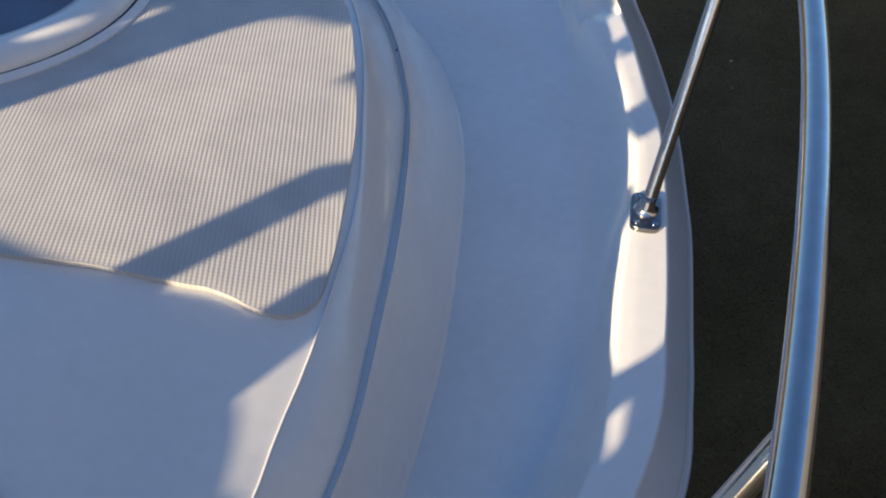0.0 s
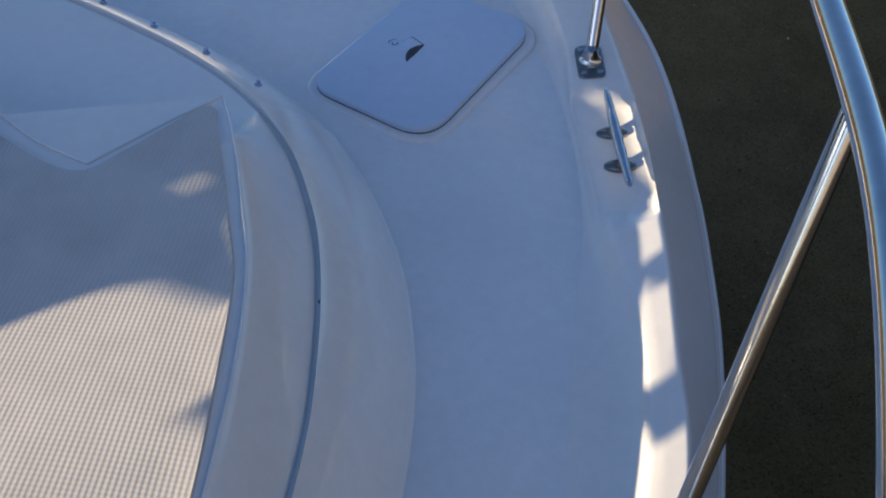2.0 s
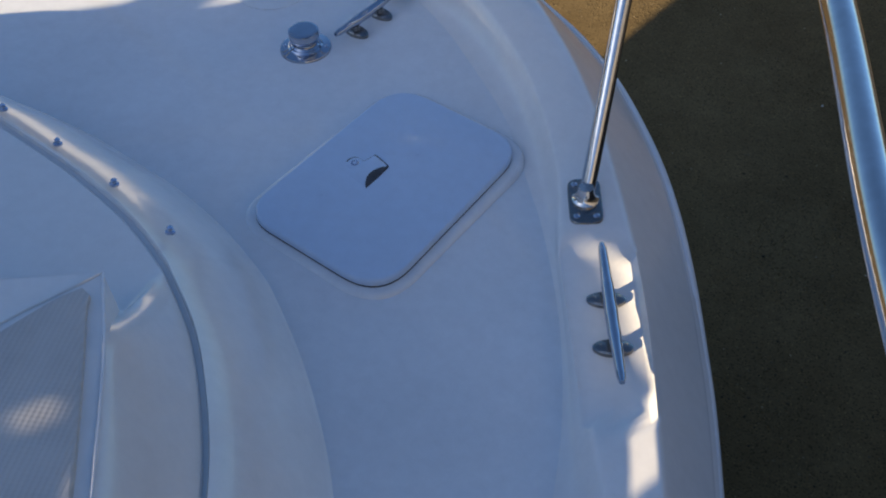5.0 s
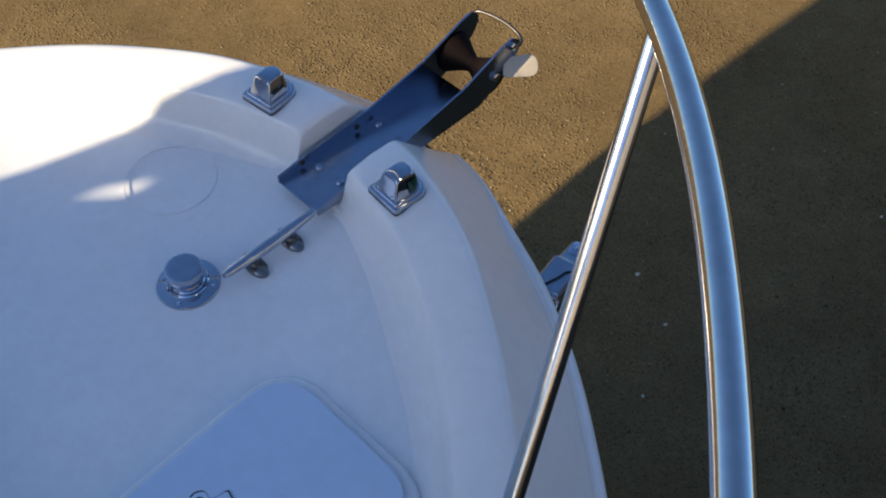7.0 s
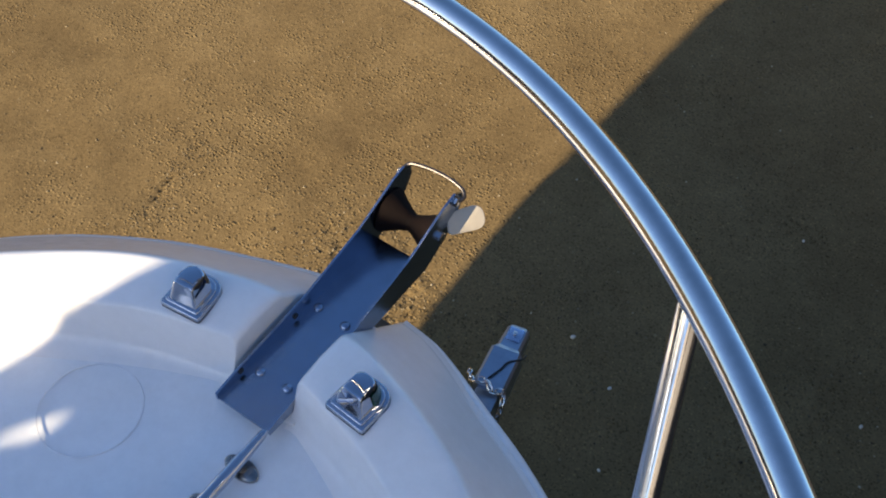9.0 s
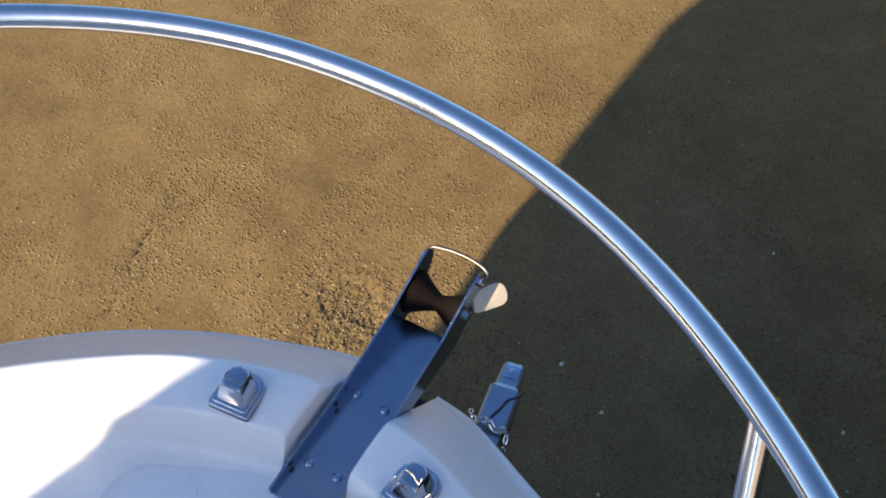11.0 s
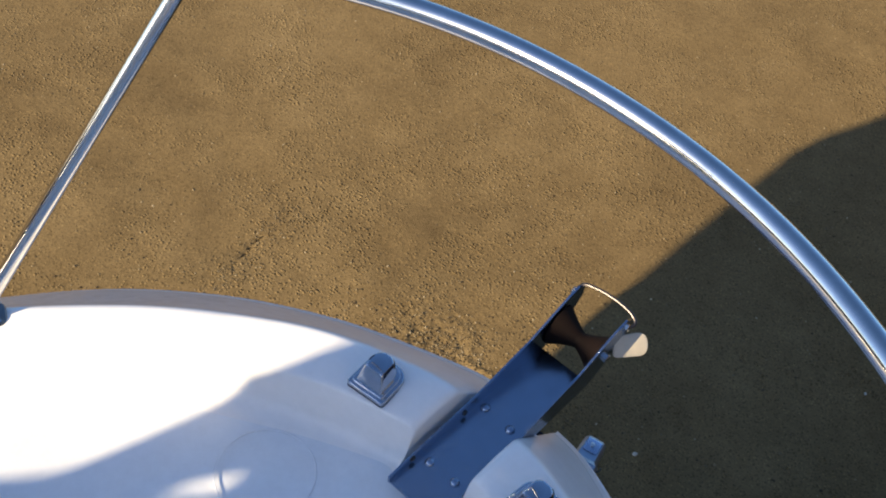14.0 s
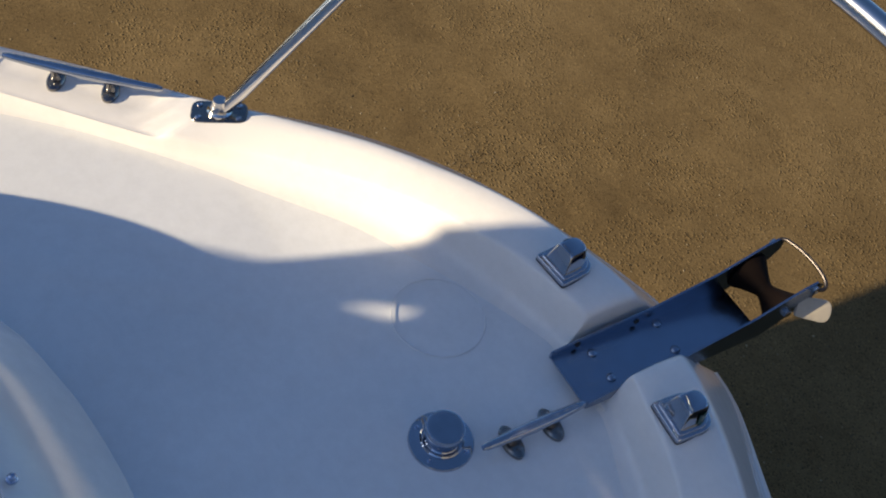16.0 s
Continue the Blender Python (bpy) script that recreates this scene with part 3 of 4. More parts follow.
def stanchion(f, t, along):
    """A slanted rail post with its welded collar and four-hole base."""
    f, t = Vector((f[0], f[1], z_gunwale(f[1]) + 0.005)), Vector((t[0], t[1], z_rail(t[1]) - 0.004))
    bm = bmesh.new()
    tube(bm, [f - (t - f) * 0.01, f.lerp(t, 0.25), f.lerp(t, 0.5), f.lerp(t, 0.75), t], 0.0127, 20)
    post = part("post", bm, STEEL, bow_rail)
    ang = math.degrees(math.atan2(along[1], along[0]))
    grad = (z_gunwale(f.y - 0.05) - z_gunwale(f.y + 0.05)) / 0.1
    m = Matrix.Translation(f) @ Matrix.Rotation(-math.atan(grad), 4, "X") @ pose(0, 0, 0, 0, 0, ang)
    bm = bmesh.new()
    plate(bm, outline_rounded([(-0.051, -0.0275), (0.051, -0.0275), (0.051, 0.0275), (-0.051, 0.0275)], 0.019), -0.006, 0.005, 0.0025)
    bm.transform(m)
    base = part("base", bm, FEET, post, "stainless base plate with four screws")
    bm = bmesh.new()
    lathe(bm, [(0.023, 0.003), (0.0225, 0.009), (0.0185, 0.013), (0.016, 0.018), (0.0135, 0.027), (0.0122, 0.034)], sides=28)
    bm.transform(Matrix.Translation(f))
    part("collar", bm, STEEL, post)
    for sx in (-1, 1):
        for sy in (-1, 1):
            bm = bmesh.new()
            lathe(bm, [(0.0056, 0.003), (0.0054, 0.0056), (0.0035, 0.0068), (0.0012, 0.0052)], at=(sx * 0.036, sy * 0.016, 0.001), sides=12)
            bm.transform(m)
            part("screw", bm, CHROME, base)


stanchion((0.714, -0.448), (0.554, -0.026), (0.055, -0.071))
stanchion((-0.742, -0.435), (-0.578, -0.046), (-0.046, -0.09))
for s in (1, -1):
    stanchion((s * 1.361, -1.396), (s * 1.374, -1.122), (s * 0.03, -0.076))
    stanchion((s * 1.56, -2.5), (s * 1.757, -2.22), (s * 0.01, -0.09))
    stanchion((s * 1.56, -3.9), (s * 1.86, -3.5), (0.0, -0.09))


# ---- unseen windscreen behind the foredeck, shaped to shade it ----
def slab(bm, outline, holes, y0, y1):
    """An upright plate between two depths, from an outline and its openings as (x, z) points."""
    loops, edges = [], []
    for pts in (outline, *holes):
        vs = [bm.verts.new((x, y0, z)) for x, z in pts]
        loops.append(vs)
        edges += [bm.edges.new((vs[k - 1], vs[k])) for k in range(len(vs))]
    bmesh.ops.triangle_fill(bm, use_beauty=True, use_dissolve=False, edges=edges)
    for f in list(bm.faces):
        bm.faces.new([bm.verts.new(v.co + Vector((0, y1 - y0, 0))) for v in reversed(f.verts)])
    for vs in loops:
        back = [bm.verts.new(v.co + Vector((0, y1 - y0, 0))) for v in vs]
        for k in range(len(vs)):
            bm.faces.new([vs[k - 1], vs[k], back[k], back[k - 1]])
    bmesh.ops.remove_doubles(bm, verts=bm.verts, dist=0.0004)


def windscreen():
    """The cockpit's front, unseen and added for its shade: a wide frame with mullions, openings and a side panel."""
    w = thing("windscreen", "tall pale windscreen frame across the cabin, unseen, shaped to cast shade", "windscreen")
    y0, y1 = -3.64, -3.60
    outline = [(-1.437, 2.05), (1.52, 2.05), (1.52, 3.26), (-1.21, 3.26), (-1.215, 3.24), (-1.232, 3.185), (-1.265, 3.13), (-1.268, 3.08), (-1.268, 2.95), (-1.437, 2.80)]
    # openings cut to the outlines of the sun patches on deck and gunwale
    wide = [(0.06, 2.64), (0.515, 2.64), (0.507, 2.70), (0.501, 2.742), (0.534, 2.758), (0.53, 2.79), (0.492, 2.81), (0.485, 2.985), (0.388, 2.985), (0.386, 2.838), (0.338, 2.838), (0.325, 2.985), (-0.11, 2.985), (-0.11, 2.972), (-0.03, 2.957), (0.035, 2.939), (0.1, 2.918), (0.16, 2.906), (0.218, 2.899), (0.215, 2.893), (0.125, 2.885), (0.1, 2.872), (0.09, 2.85)]
    narrow = [(0.568, 2.629), (0.684, 2.625), (0.674, 2.655), (0.69, 2.668), (0.735, 2.655), (0.751, 2.616), (0.764, 2.586), (0.766, 2.571), (0.798, 2.559), (0.828, 2.546), (0.874, 2.524), (0.978, 2.51), (0.992, 2.538), (0.97, 2.6), (0.9, 2.8), (0.606, 2.8), (0.603, 2.74), (0.551, 2.737), (0.557, 2.7)]
    slots = [[(-0.06, 2.936), (-0.03, 2.949), (0.0, 2.946), (0.03, 2.933), (0.0, 2.925), (-0.04, 2.925)], [(-0.058, 2.79), (-0.028, 2.79), (-0.028, 2.853), (-0.058, 2.853)],
             [(1.015, 2.512), (1.055, 2.485), (1.078, 2.452), (1.02, 2.482)], [(-1.16, 2.986), (-1.113, 3.014), (-1.118, 3.04), (-1.137, 3.05), (-1.165, 3.015)]]
    bm = bmesh.new()
    slab(bm, outline, [wide, narrow, *slots], y0, y1)
    part("frame", bm, WHITE, w, smooth=False)
    bm = bmesh.new()
    box(bm, (-1.21, -3.66, 3.25), (1.6, -3.58, 3.352))
    soften(bm, 0.02)
    part("top_rail", bm, WHITE, w)
    # added side panel; its edges set the shadow on the yard
    shade_panel = [(-1.214, 3.33), (-1.274, 3.30), (-1.40, 3.197), (-1.46, 3.17), (-1.69, 3.0), (-1.905, 2.785), (-2.0, 2.6), (-1.98, 2.40), (-1.85, 2.2), (-1.82, 2.06), (-1.84, 2.06), (-1.94, 2.227), (-2.06, 2.41), (-2.165, 2.58), (-2.26, 2.75), (-2.345, 2.9), (-2.362, 3.0), (-2.34, 3.1), (-2.335, 3.3), (-2.3, 3.5), (-1.7, 3.5)]
    bm = bmesh.new()
    slab(bm, shade_panel, [], y0, y1)
    part("side_shade_panel", bm, BLOCKER, w, "dark unseen side panel, added to shape the ground shadow", smooth=False)
    return w


windscreen()


def light_walls():
    """Two unseen walls added for light: a dark one beside the boat dims the ground, a pale one across the yard behind
    it brightens the boat's side.
    """
    bm = bmesh.new()
    rows = []
    for x, y in ((2.45, -12.0), (2.3, -0.6), (1.78, 2.9), (0.95, 5.2), (-0.2, 8.0)):
        rows.append([(x, y, GROUND_Z - 0.3), (x, y, 2.1), (x + 0.18, y + 0.06, 2.1), (x + 0.18, y + 0.06, GROUND_Z - 0.3)])
    vs = sheet(bm, rows, True)
    bm.faces.new(vs[0][::-1])
    bm.faces.new(vs[-1])
    soften(bm, 0.015)
    tagged(part("shade_wall_east", bm, plain("dark_shade_wall", (0.04, 0.037, 0.034), 0.9, 6, 0.002), smooth=False), "dark unseen wall bending round the bow, added to block skylight", "wall", kind="structure")
    bm = bmesh.new()
    box(bm, (8.0, -14.0, GROUND_Z - 0.3), (8.4, 12.0, 6.5))
    soften(bm, 0.02)
    tagged(part("bounce_wall", bm, plain("pale_bounce_wall", (0.5, 0.46, 0.4), 0.8, 6, 0.002)), "pale unseen wall across the yard, added to bounce sunlight", "wall", kind="structure")


light_walls()


# ---- cleats ----
def cleat(at, length, name_label, spread, lift=0.026):
    """A two-footed horn cleat; its bar lies along local y."""
    c = thing("deck_cleat", name_label, "cleat", "deck cleats", at=at)
    n = 25
    path, rad = [], []
    for i in range(n):
        u = i / (n - 1) * 2 - 1
        path.append((0, u * length / 2, lift + 0.004 * abs(u) ** 2))
        rad.append(0.006 + 0.0046 * (1 - abs(u)) ** 0.7 + 0.0008 * math.exp(-((abs(u) * length / 2 - spread) / 0.012) ** 2))
    rad[0] = rad[-1] = 0.0042
    bm = bmesh.new()
    tube(bm, path, rad, 14)
    part("horn", bm, CHROME, c)
    for s in (-1, 1):
        bm = bmesh.new()
        lathe(bm, [(0.0155, -0.006), (0.0155, 0.004), (0.0130, 0.0068), (0.001, 0.0078)], at=(0, 0, 0), sides=28, stretch=(1.95, 1.0))
        bm.transform(Matrix.Translation((0, s * spread, 0)))
        foot = part("foot", bm, FEET, c, "oval steel foot with two screws")
        bm = bmesh.new()
        lathe(bm, [(0.012, 0.003), (0.0085, 0.010), (0.0075, 0.018), (0.009, lift)], at=(0, s * spread, 0), sides=18)
        part("post", bm, FEET, c)
        for k in (-1, 1):
            bm = bmesh.new()
            lathe(bm, [(0.0052, 0.003), (0.005, 0.0062), (0.003, 0.0068), (0.0015, 0.0052)], at=(k * 0.0195, s * spread, 0.0008), sides=14)
            part("screw", bm, FEET, foot)
    return c


side_cleat = cleat(Matrix.Translation((0.883, -0.635, z_gunwale(-0.635) - 0.0145)) @ pose(0, 0, 0, -3, 0, 38.5), 0.283, "polished steel horn cleat in a recess of the gunwale", 0.049, 0.03)
copy_thing(side_cleat, Matrix.Translation((-0.9, -0.632, z_gunwale(-0.632) - 0.0145)) @ pose(0, 0, 0, -3, 0, -33))
cleat(pose(0.049, -0.243, z_deck(-0.243) + 0.006, 2, 0, 0), 0.19, "small steel horn cleat on the foredeck behind the anchor roller", 0.037, 0.024)


# ---- anchor locker lid ----
def locker_lid():
    h = thing("locker_lid", "white moulded anchor locker lid with rounded corners, closed", "hatch")
    corners = [(0.270, -0.803), (0.572, -0.803), (0.534, -0.374), (0.238, -0.374)]
    lift = lambda x, y: z_deck(y) + 0.010
    mid2 = Vector((0.41, -0.595))

    def grown(k):
        return [tuple(mid2 + (Vector(c) - mid2) + Vector((math.copysign(k, c[0] - mid2.x), math.copysign(k, c[1] - mid2.y)))) for c in corners]
    radii = [0.07, 0.075, 0.075, 0.075]
    bm = bmesh.new()
    plate(bm, outline_rounded(grown(0.022), [r + 0.015 for r in radii], 10), -0.02, 0.0035, 0.012, lift, 6)
    part("surround", bm, DECK, h, "low moulded rim round the lid")
    bm = bmesh.new()
    plate(bm, outline_rounded(grown(0.0022), radii, 10), -0.02, 0.0068, 0.0005, lift)
    part("gasket", bm, SHADOWGAP, h)
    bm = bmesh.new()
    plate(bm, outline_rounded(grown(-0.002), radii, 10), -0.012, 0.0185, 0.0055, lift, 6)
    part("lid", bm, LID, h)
    lz = z_deck(-0.6) + 0.029
    latch_m = pose(0.367, -0.597, lz, 0.6, 0, 0)
    shape = [(-0.021, 0.041), (0.019, 0.032), (0.027, -0.039), (-0.026, -0.031), (-0.024, -0.013), (-0.045, -0.015), (-0.052, 0.002), (-0.045, 0.017), (-0.025, 0.014)]
    turns = [0.004, 0.006, 0.006, 0.005, 0.006, 0.012, 0.014, 0.012, 0.006]
    bm = bmesh.new()
    plate(bm, outline_rounded(shape, turns, 4), -0.004, 0.0006, 0.0003)
    bm.transform(latch_m)
    latch = part("latch", bm, SHADOWGAP, h, "flush white pull latch")
    mid3 = Vector((-0.008, 0.001))
    bm = bmesh.new()
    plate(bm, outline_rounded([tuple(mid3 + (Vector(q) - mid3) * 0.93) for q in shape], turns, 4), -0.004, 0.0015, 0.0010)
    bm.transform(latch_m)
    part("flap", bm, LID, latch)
    bm = bmesh.new()
    crescent = [(0.0185, 0.029), (0.0225, 0.0), (0.0255, -0.0365)] + [(0.0255 - 0.007 * u - 0.0175 * math.sin(math.pi * u) ** 0.8, -0.0365 + 0.0655 * u) for u in (0.1, 0.2, 0.35, 0.5, 0.65, 0.8, 0.9)]
    plate(bm, [Vector(q) for q in crescent], -0.002, 0.0021, 0.0002)
    bm.transform(latch_m)
    part("finger_slot", bm, SHADOWGAP, latch)
    bm = bmesh.new()
    lathe(bm, [(0.0075, 0.0), (0.0072, 0.0022), (0.004, 0.0026), (0.003, 0.0012)], at=(-0.034, 0.001, 0), sides=18)
    bm.transform(latch_m)
    part("lock", bm, SATIN, latch)


locker_lid()


# ---- snap studs along the cabin front ----
def stud(x, y, z):
    s = thing("snap_stud", "small dark steel cover snap on the cabin front", "stud", "cover snaps", at=pose(x, y, z, -12, 0, 0))
    bm = bmesh.new()
    lathe(bm, [(0.0075, -0.002), (0.0072, 0.0015), (0.0048, 0.003), (0.0042, 0.0055), (0.005, 0.0072), (0.003, 0.009)], sides=18)
    part("snap", bm, SATIN, s)
    return s


first = stud(0.347, -0.99, 1.816)
for x, y in ((0.201, -0.974), (0.054, -0.968), (-0.091, -0.968), (-0.201, -0.974), (-0.347, -0.99)):
    copy_thing(first, pose(x, y, 1.8165, -12, 0, 0))


# ---- chrome deck filler behind the bow cleat ----
def deck_cap():
    d = thing("deck_vent", "round chrome deck vent with a flat cap on a wide flange", "vent", at=pose(0.0, -0.378, z_deck(-0.378) + 0.010, 1, 0, 0))
    bm = bmesh.new()
    lathe(bm, [(0.052, -0.004), (0.052, 0.001), (0.0505, 0.0035), (0.046, 0.0045), (0.036, 0.0055), (0.033, 0.0065)], sides=56)
    flange = part("flange", bm, CHROME, d)
    bm = bmesh.new()
    lathe(bm, [(0.034, 0.005), (0.0345, 0.0085), (0.0325, 0.0105), (0.028, 0.0105), (0.0265, 0.012), (0.0262, 0.024)], sides=48)
    part("neck", bm, CHROME, d)
    bm = bmesh.new()
    lathe(bm, [(0.0262, 0.022), (0.029, 0.0235), (0.0305, 0.026), (0.0305, 0.041), (0.0295, 0.0435), (0.027, 0.0446), (0.024, 0.0447), (0.010, 0.0448)], sides=56)
    part("cap", bm, CHROME, d, "polished flat cap")
    for k in range(4):
        a = radians(35 + 90 * k)
        bm = bmesh.new()
        lathe(bm, [(0.004, 0.003), (0.0038, 0.0058), (0.002, 0.0064), (0.001, 0.005)], at=(0.0425 * math.cos(a), 0.0425 * math.sin(a), 0), sides=12)
        part("screw", bm, SATIN, flange)


deck_cap()


# ---- deck filler beside the hatch ----
def filler():
    f = thing("deck_filler", "round white deck filler with a dark cap on the cabin top", "filler", at=pose(1.005, -2.55, crown(1.005, -2.55), -5.4, 0, 0))
    bm = bmesh.new()
    lathe(bm, [(0.056, -0.003), (0.056, 0.002), (0.053, 0.006), (0.047, 0.008), (0.041, 0.006), (0.038, 0.002)], sides=48)
    part("flange", bm, WHITE, f)
    bm = bmesh.new()
    lathe(bm, [(0.0375, -0.002), (0.037, 0.0035), (0.034, 0.005), (0.012, 0.0056)], sides=40)
    cap = part("cap", bm, LID, f)
    bm = bmesh.new()
    lathe(bm, [(0.013, 0.004), (0.012, 0.0075), (0.008, 0.009)], sides=24)
    part("knob", bm, RUBBER, cap)


filler()


# ---- navigation lamps ----
GREEN_LENS = plain("green_lens", (0.01, 0.05, 0.03), 0.1, 30, 0.0, 0.1)
RED_LENS = plain("red_lens", (0.08, 0.01, 0.01), 0.1, 30, 0.0, 0.1)


def nav_lamp(x, y, turn, lens, word):
    m = pose(x, y, z_gunwale(y) + 0.003, 2, 0, turn)
    n = thing("navigation_lamp", "chrome bow lamp with a hooded top and dark %s lens" % word, "lamp", "bow lamps", at=m)

    def dee(w, l, r):
        return outline_rounded([(-w, -l), (w, -l), (w, l), (-w, l)], [0.006, 0.006, r, r], 8)
    for k, (w, h0, h1, mat, name) in enumerate(((0.0368, -0.004, 0.0008, SHADOWGAP, "gasket"), (0.0365, 0.0, 0.007, CHROME, "base"), (0.031, 0.006, 0.011, CHROME, "bezel"))):
        bm = bmesh.new()
        plate(bm, dee(w, w * 1.05, w * 0.9), h0, h1, 0.0025)
        part(name, bm, mat, n)
    bm = bmesh.new()
    rows = []
    for w, l, z, dy in ((0.0255, 0.028, 0.010, 0.0), (0.0245, 0.026, 0.014, 0.0), (0.0185, 0.0205, 0.041, 0.003), (0.0165, 0.0185, 0.0445, 0.003), (0.014, 0.016, 0.0455, 0.003)):
        rows.append([(p[0], p[1] + dy, z) for p in outline_rounded([(-w, -l), (w, -l), (w, l), (-w, l)], [0.004, 0.004, w * 0.85, w * 0.85], 7)])
    vs = sheet(bm, rows, True)
    bm.faces.new(vs[0][::-1])
    bm.faces.new(vs[-1])
    part("hood", bm, CHROME, n)
    bm = bmesh.new()
    s = 1 if x > 0 else -1
    rows = []
    for f, z in ((1.02, 0.013), (0.93, 0.026), (0.86, 0.037)):
        rows.append([(s * f * 0.0262 * math.cos(a) * 1.0, 0.004 + f * 0.0275 * math.sin(a), z) for a in (radians(-8 + 9 * k) for k in range(10))])
    sheet(bm, rows)
    part("lens", bm, lens, n)
    return n


nav_lamp(0.156, -0.055, -4, GREEN_LENS, "green")
nav_lamp(-0.167, -0.058, 6, RED_LENS, "red")


# ---- anchor roller ----
def anchor_roller():
    r = thing("anchor_roller", "stainless steel bow roller channel with a brown rubber roller", "roller")
    z = 1.668
    bm = bmesh.new()
    box(bm, (-0.050, -0.146, z - 0.003), (0.050, 0.238, z))
    part("floor_plate", bm, BRUSHED, r)
    outline = [(-0.147, -0.003), (-0.147, 0.012), (-0.10, 0.019), (0.06, 0.032), (0.195, 0.060), (0.29, 0.098), (0.318, 0.104), (0.335, 0.092), (0.336, 0.074), (0.32, 0.050), (0.27, 0.012), (0.235, -0.006), (0.10, -0.010), (0.0, -0.008)]
    for s in (-1, 1):
        bm = bmesh.new()
        a, b = s * 0.0495, s * 0.0535
        va = [bm.verts.new((a, y, z + h)) for y, h in outline]
        vb = [bm.verts.new((b, y, z + h)) for y, h in outline]
        bm.faces.new(va)
        bm.faces.new(vb[::-1])
        for i in range(len(outline)):
            j = (i + 1) % len(outline)
            bm.faces.new([va[i], vb[i], vb[j], va[j]])
        soften(bm, 0.0014, 2)
        cheek = part("cheek", bm, BRUSHED, r, "curved steel side plate", smooth=False)
        for y, h in ((0.272, 0.045), (0.315, 0.090)):
            bm = bmesh.new()
            lathe(bm, [(0.0085, 0.0), (0.0085, 0.006), (0.006, 0.0075), (0.003, 0.0078)], sides=6)
            bm.transform(Matrix.Translation((s * 0.0535, y, z + h)) @ Matrix.Rotation(s * math.pi / 2, 4, "Y"))
            part("bolt", bm, STEEL, cheek, smooth=False)
    bm = bmesh.new()
    prof = []
    for i in range(17):
        u = i / 16 * 2 - 1
        prof.append((0.0155 + 0.025 * abs(u) ** 1.25, u * 0.047))
    lathe(bm, prof, sides=32)
    bm.transform(Matrix.Translation((0, 0.272, z + 0.040)) @ Matrix.Rotation(math.pi / 2, 4, "Y"))
    part("roller", bm, BROWN, r, "worn brown rubber spool")
    bm = bmesh.new()
    arc = [(-0.056, 0.316, 0.092), (-0.050, 0.330, 0.100), (-0.030, 0.335, 0.104), (0.0, 0.338, 0.106), (0.03, 0.338, 0.105), (0.054, 0.335, 0.100), (0.063, 0.327, 0.094), (0.057, 0.314, 0.090)]
    tube(bm, catmull([(x, y, z + h) for x, y, h in arc], 60), 0.0034, 10)
    part("keeper_loop", bm, DULL, r)
    for x, y in ((-0.030, -0.075), (0.023, -0.073), (-0.036, 0.069), (0.021, 0.066)):
        bm = bmesh.new()
        lathe(bm, [(0.0085, 0.0), (0.0082, 0.0022), (0.006, 0.0045), (0.002, 0.0055)], at=(x, y, z), sides=20)
        part("bolt", bm, BRUSHED, r)
    for y in (-0.095, 0.03):
        bm = bmesh.new()
        lathe(bm, [(0.0055, 0.0), (0.005, 0.002), (0.002, 0.003)], sides=14)
        bm.transform(Matrix.Translation((-0.0495, y, z + 0.011)) @ Matrix.Rotation(math.pi / 2, 4, "Y"))
        part("screw", bm, RUBBER, r)
    # flared guide tongue outside the cheek; cream stands in for sunlit steel
    bm = bmesh.new()
    plate(bm, outline_rounded([(-0.018, -0.030), (0.018, -0.034), (0.021, 0.034), (-0.021, 0.034)], [0.008, 0.008, 0.04, 0.04], 12), -0.003, 0.003, 0.001)
    bm.transform(Matrix.Translation((0.070, 0.322, z + 0.048)) @ pose(0, 0, 0, -8, 44, -36))
    part("guide_tongue", bm, CREAM, r, "steel guide tongue, coloured cream for its sunlit face")


anchor_roller()


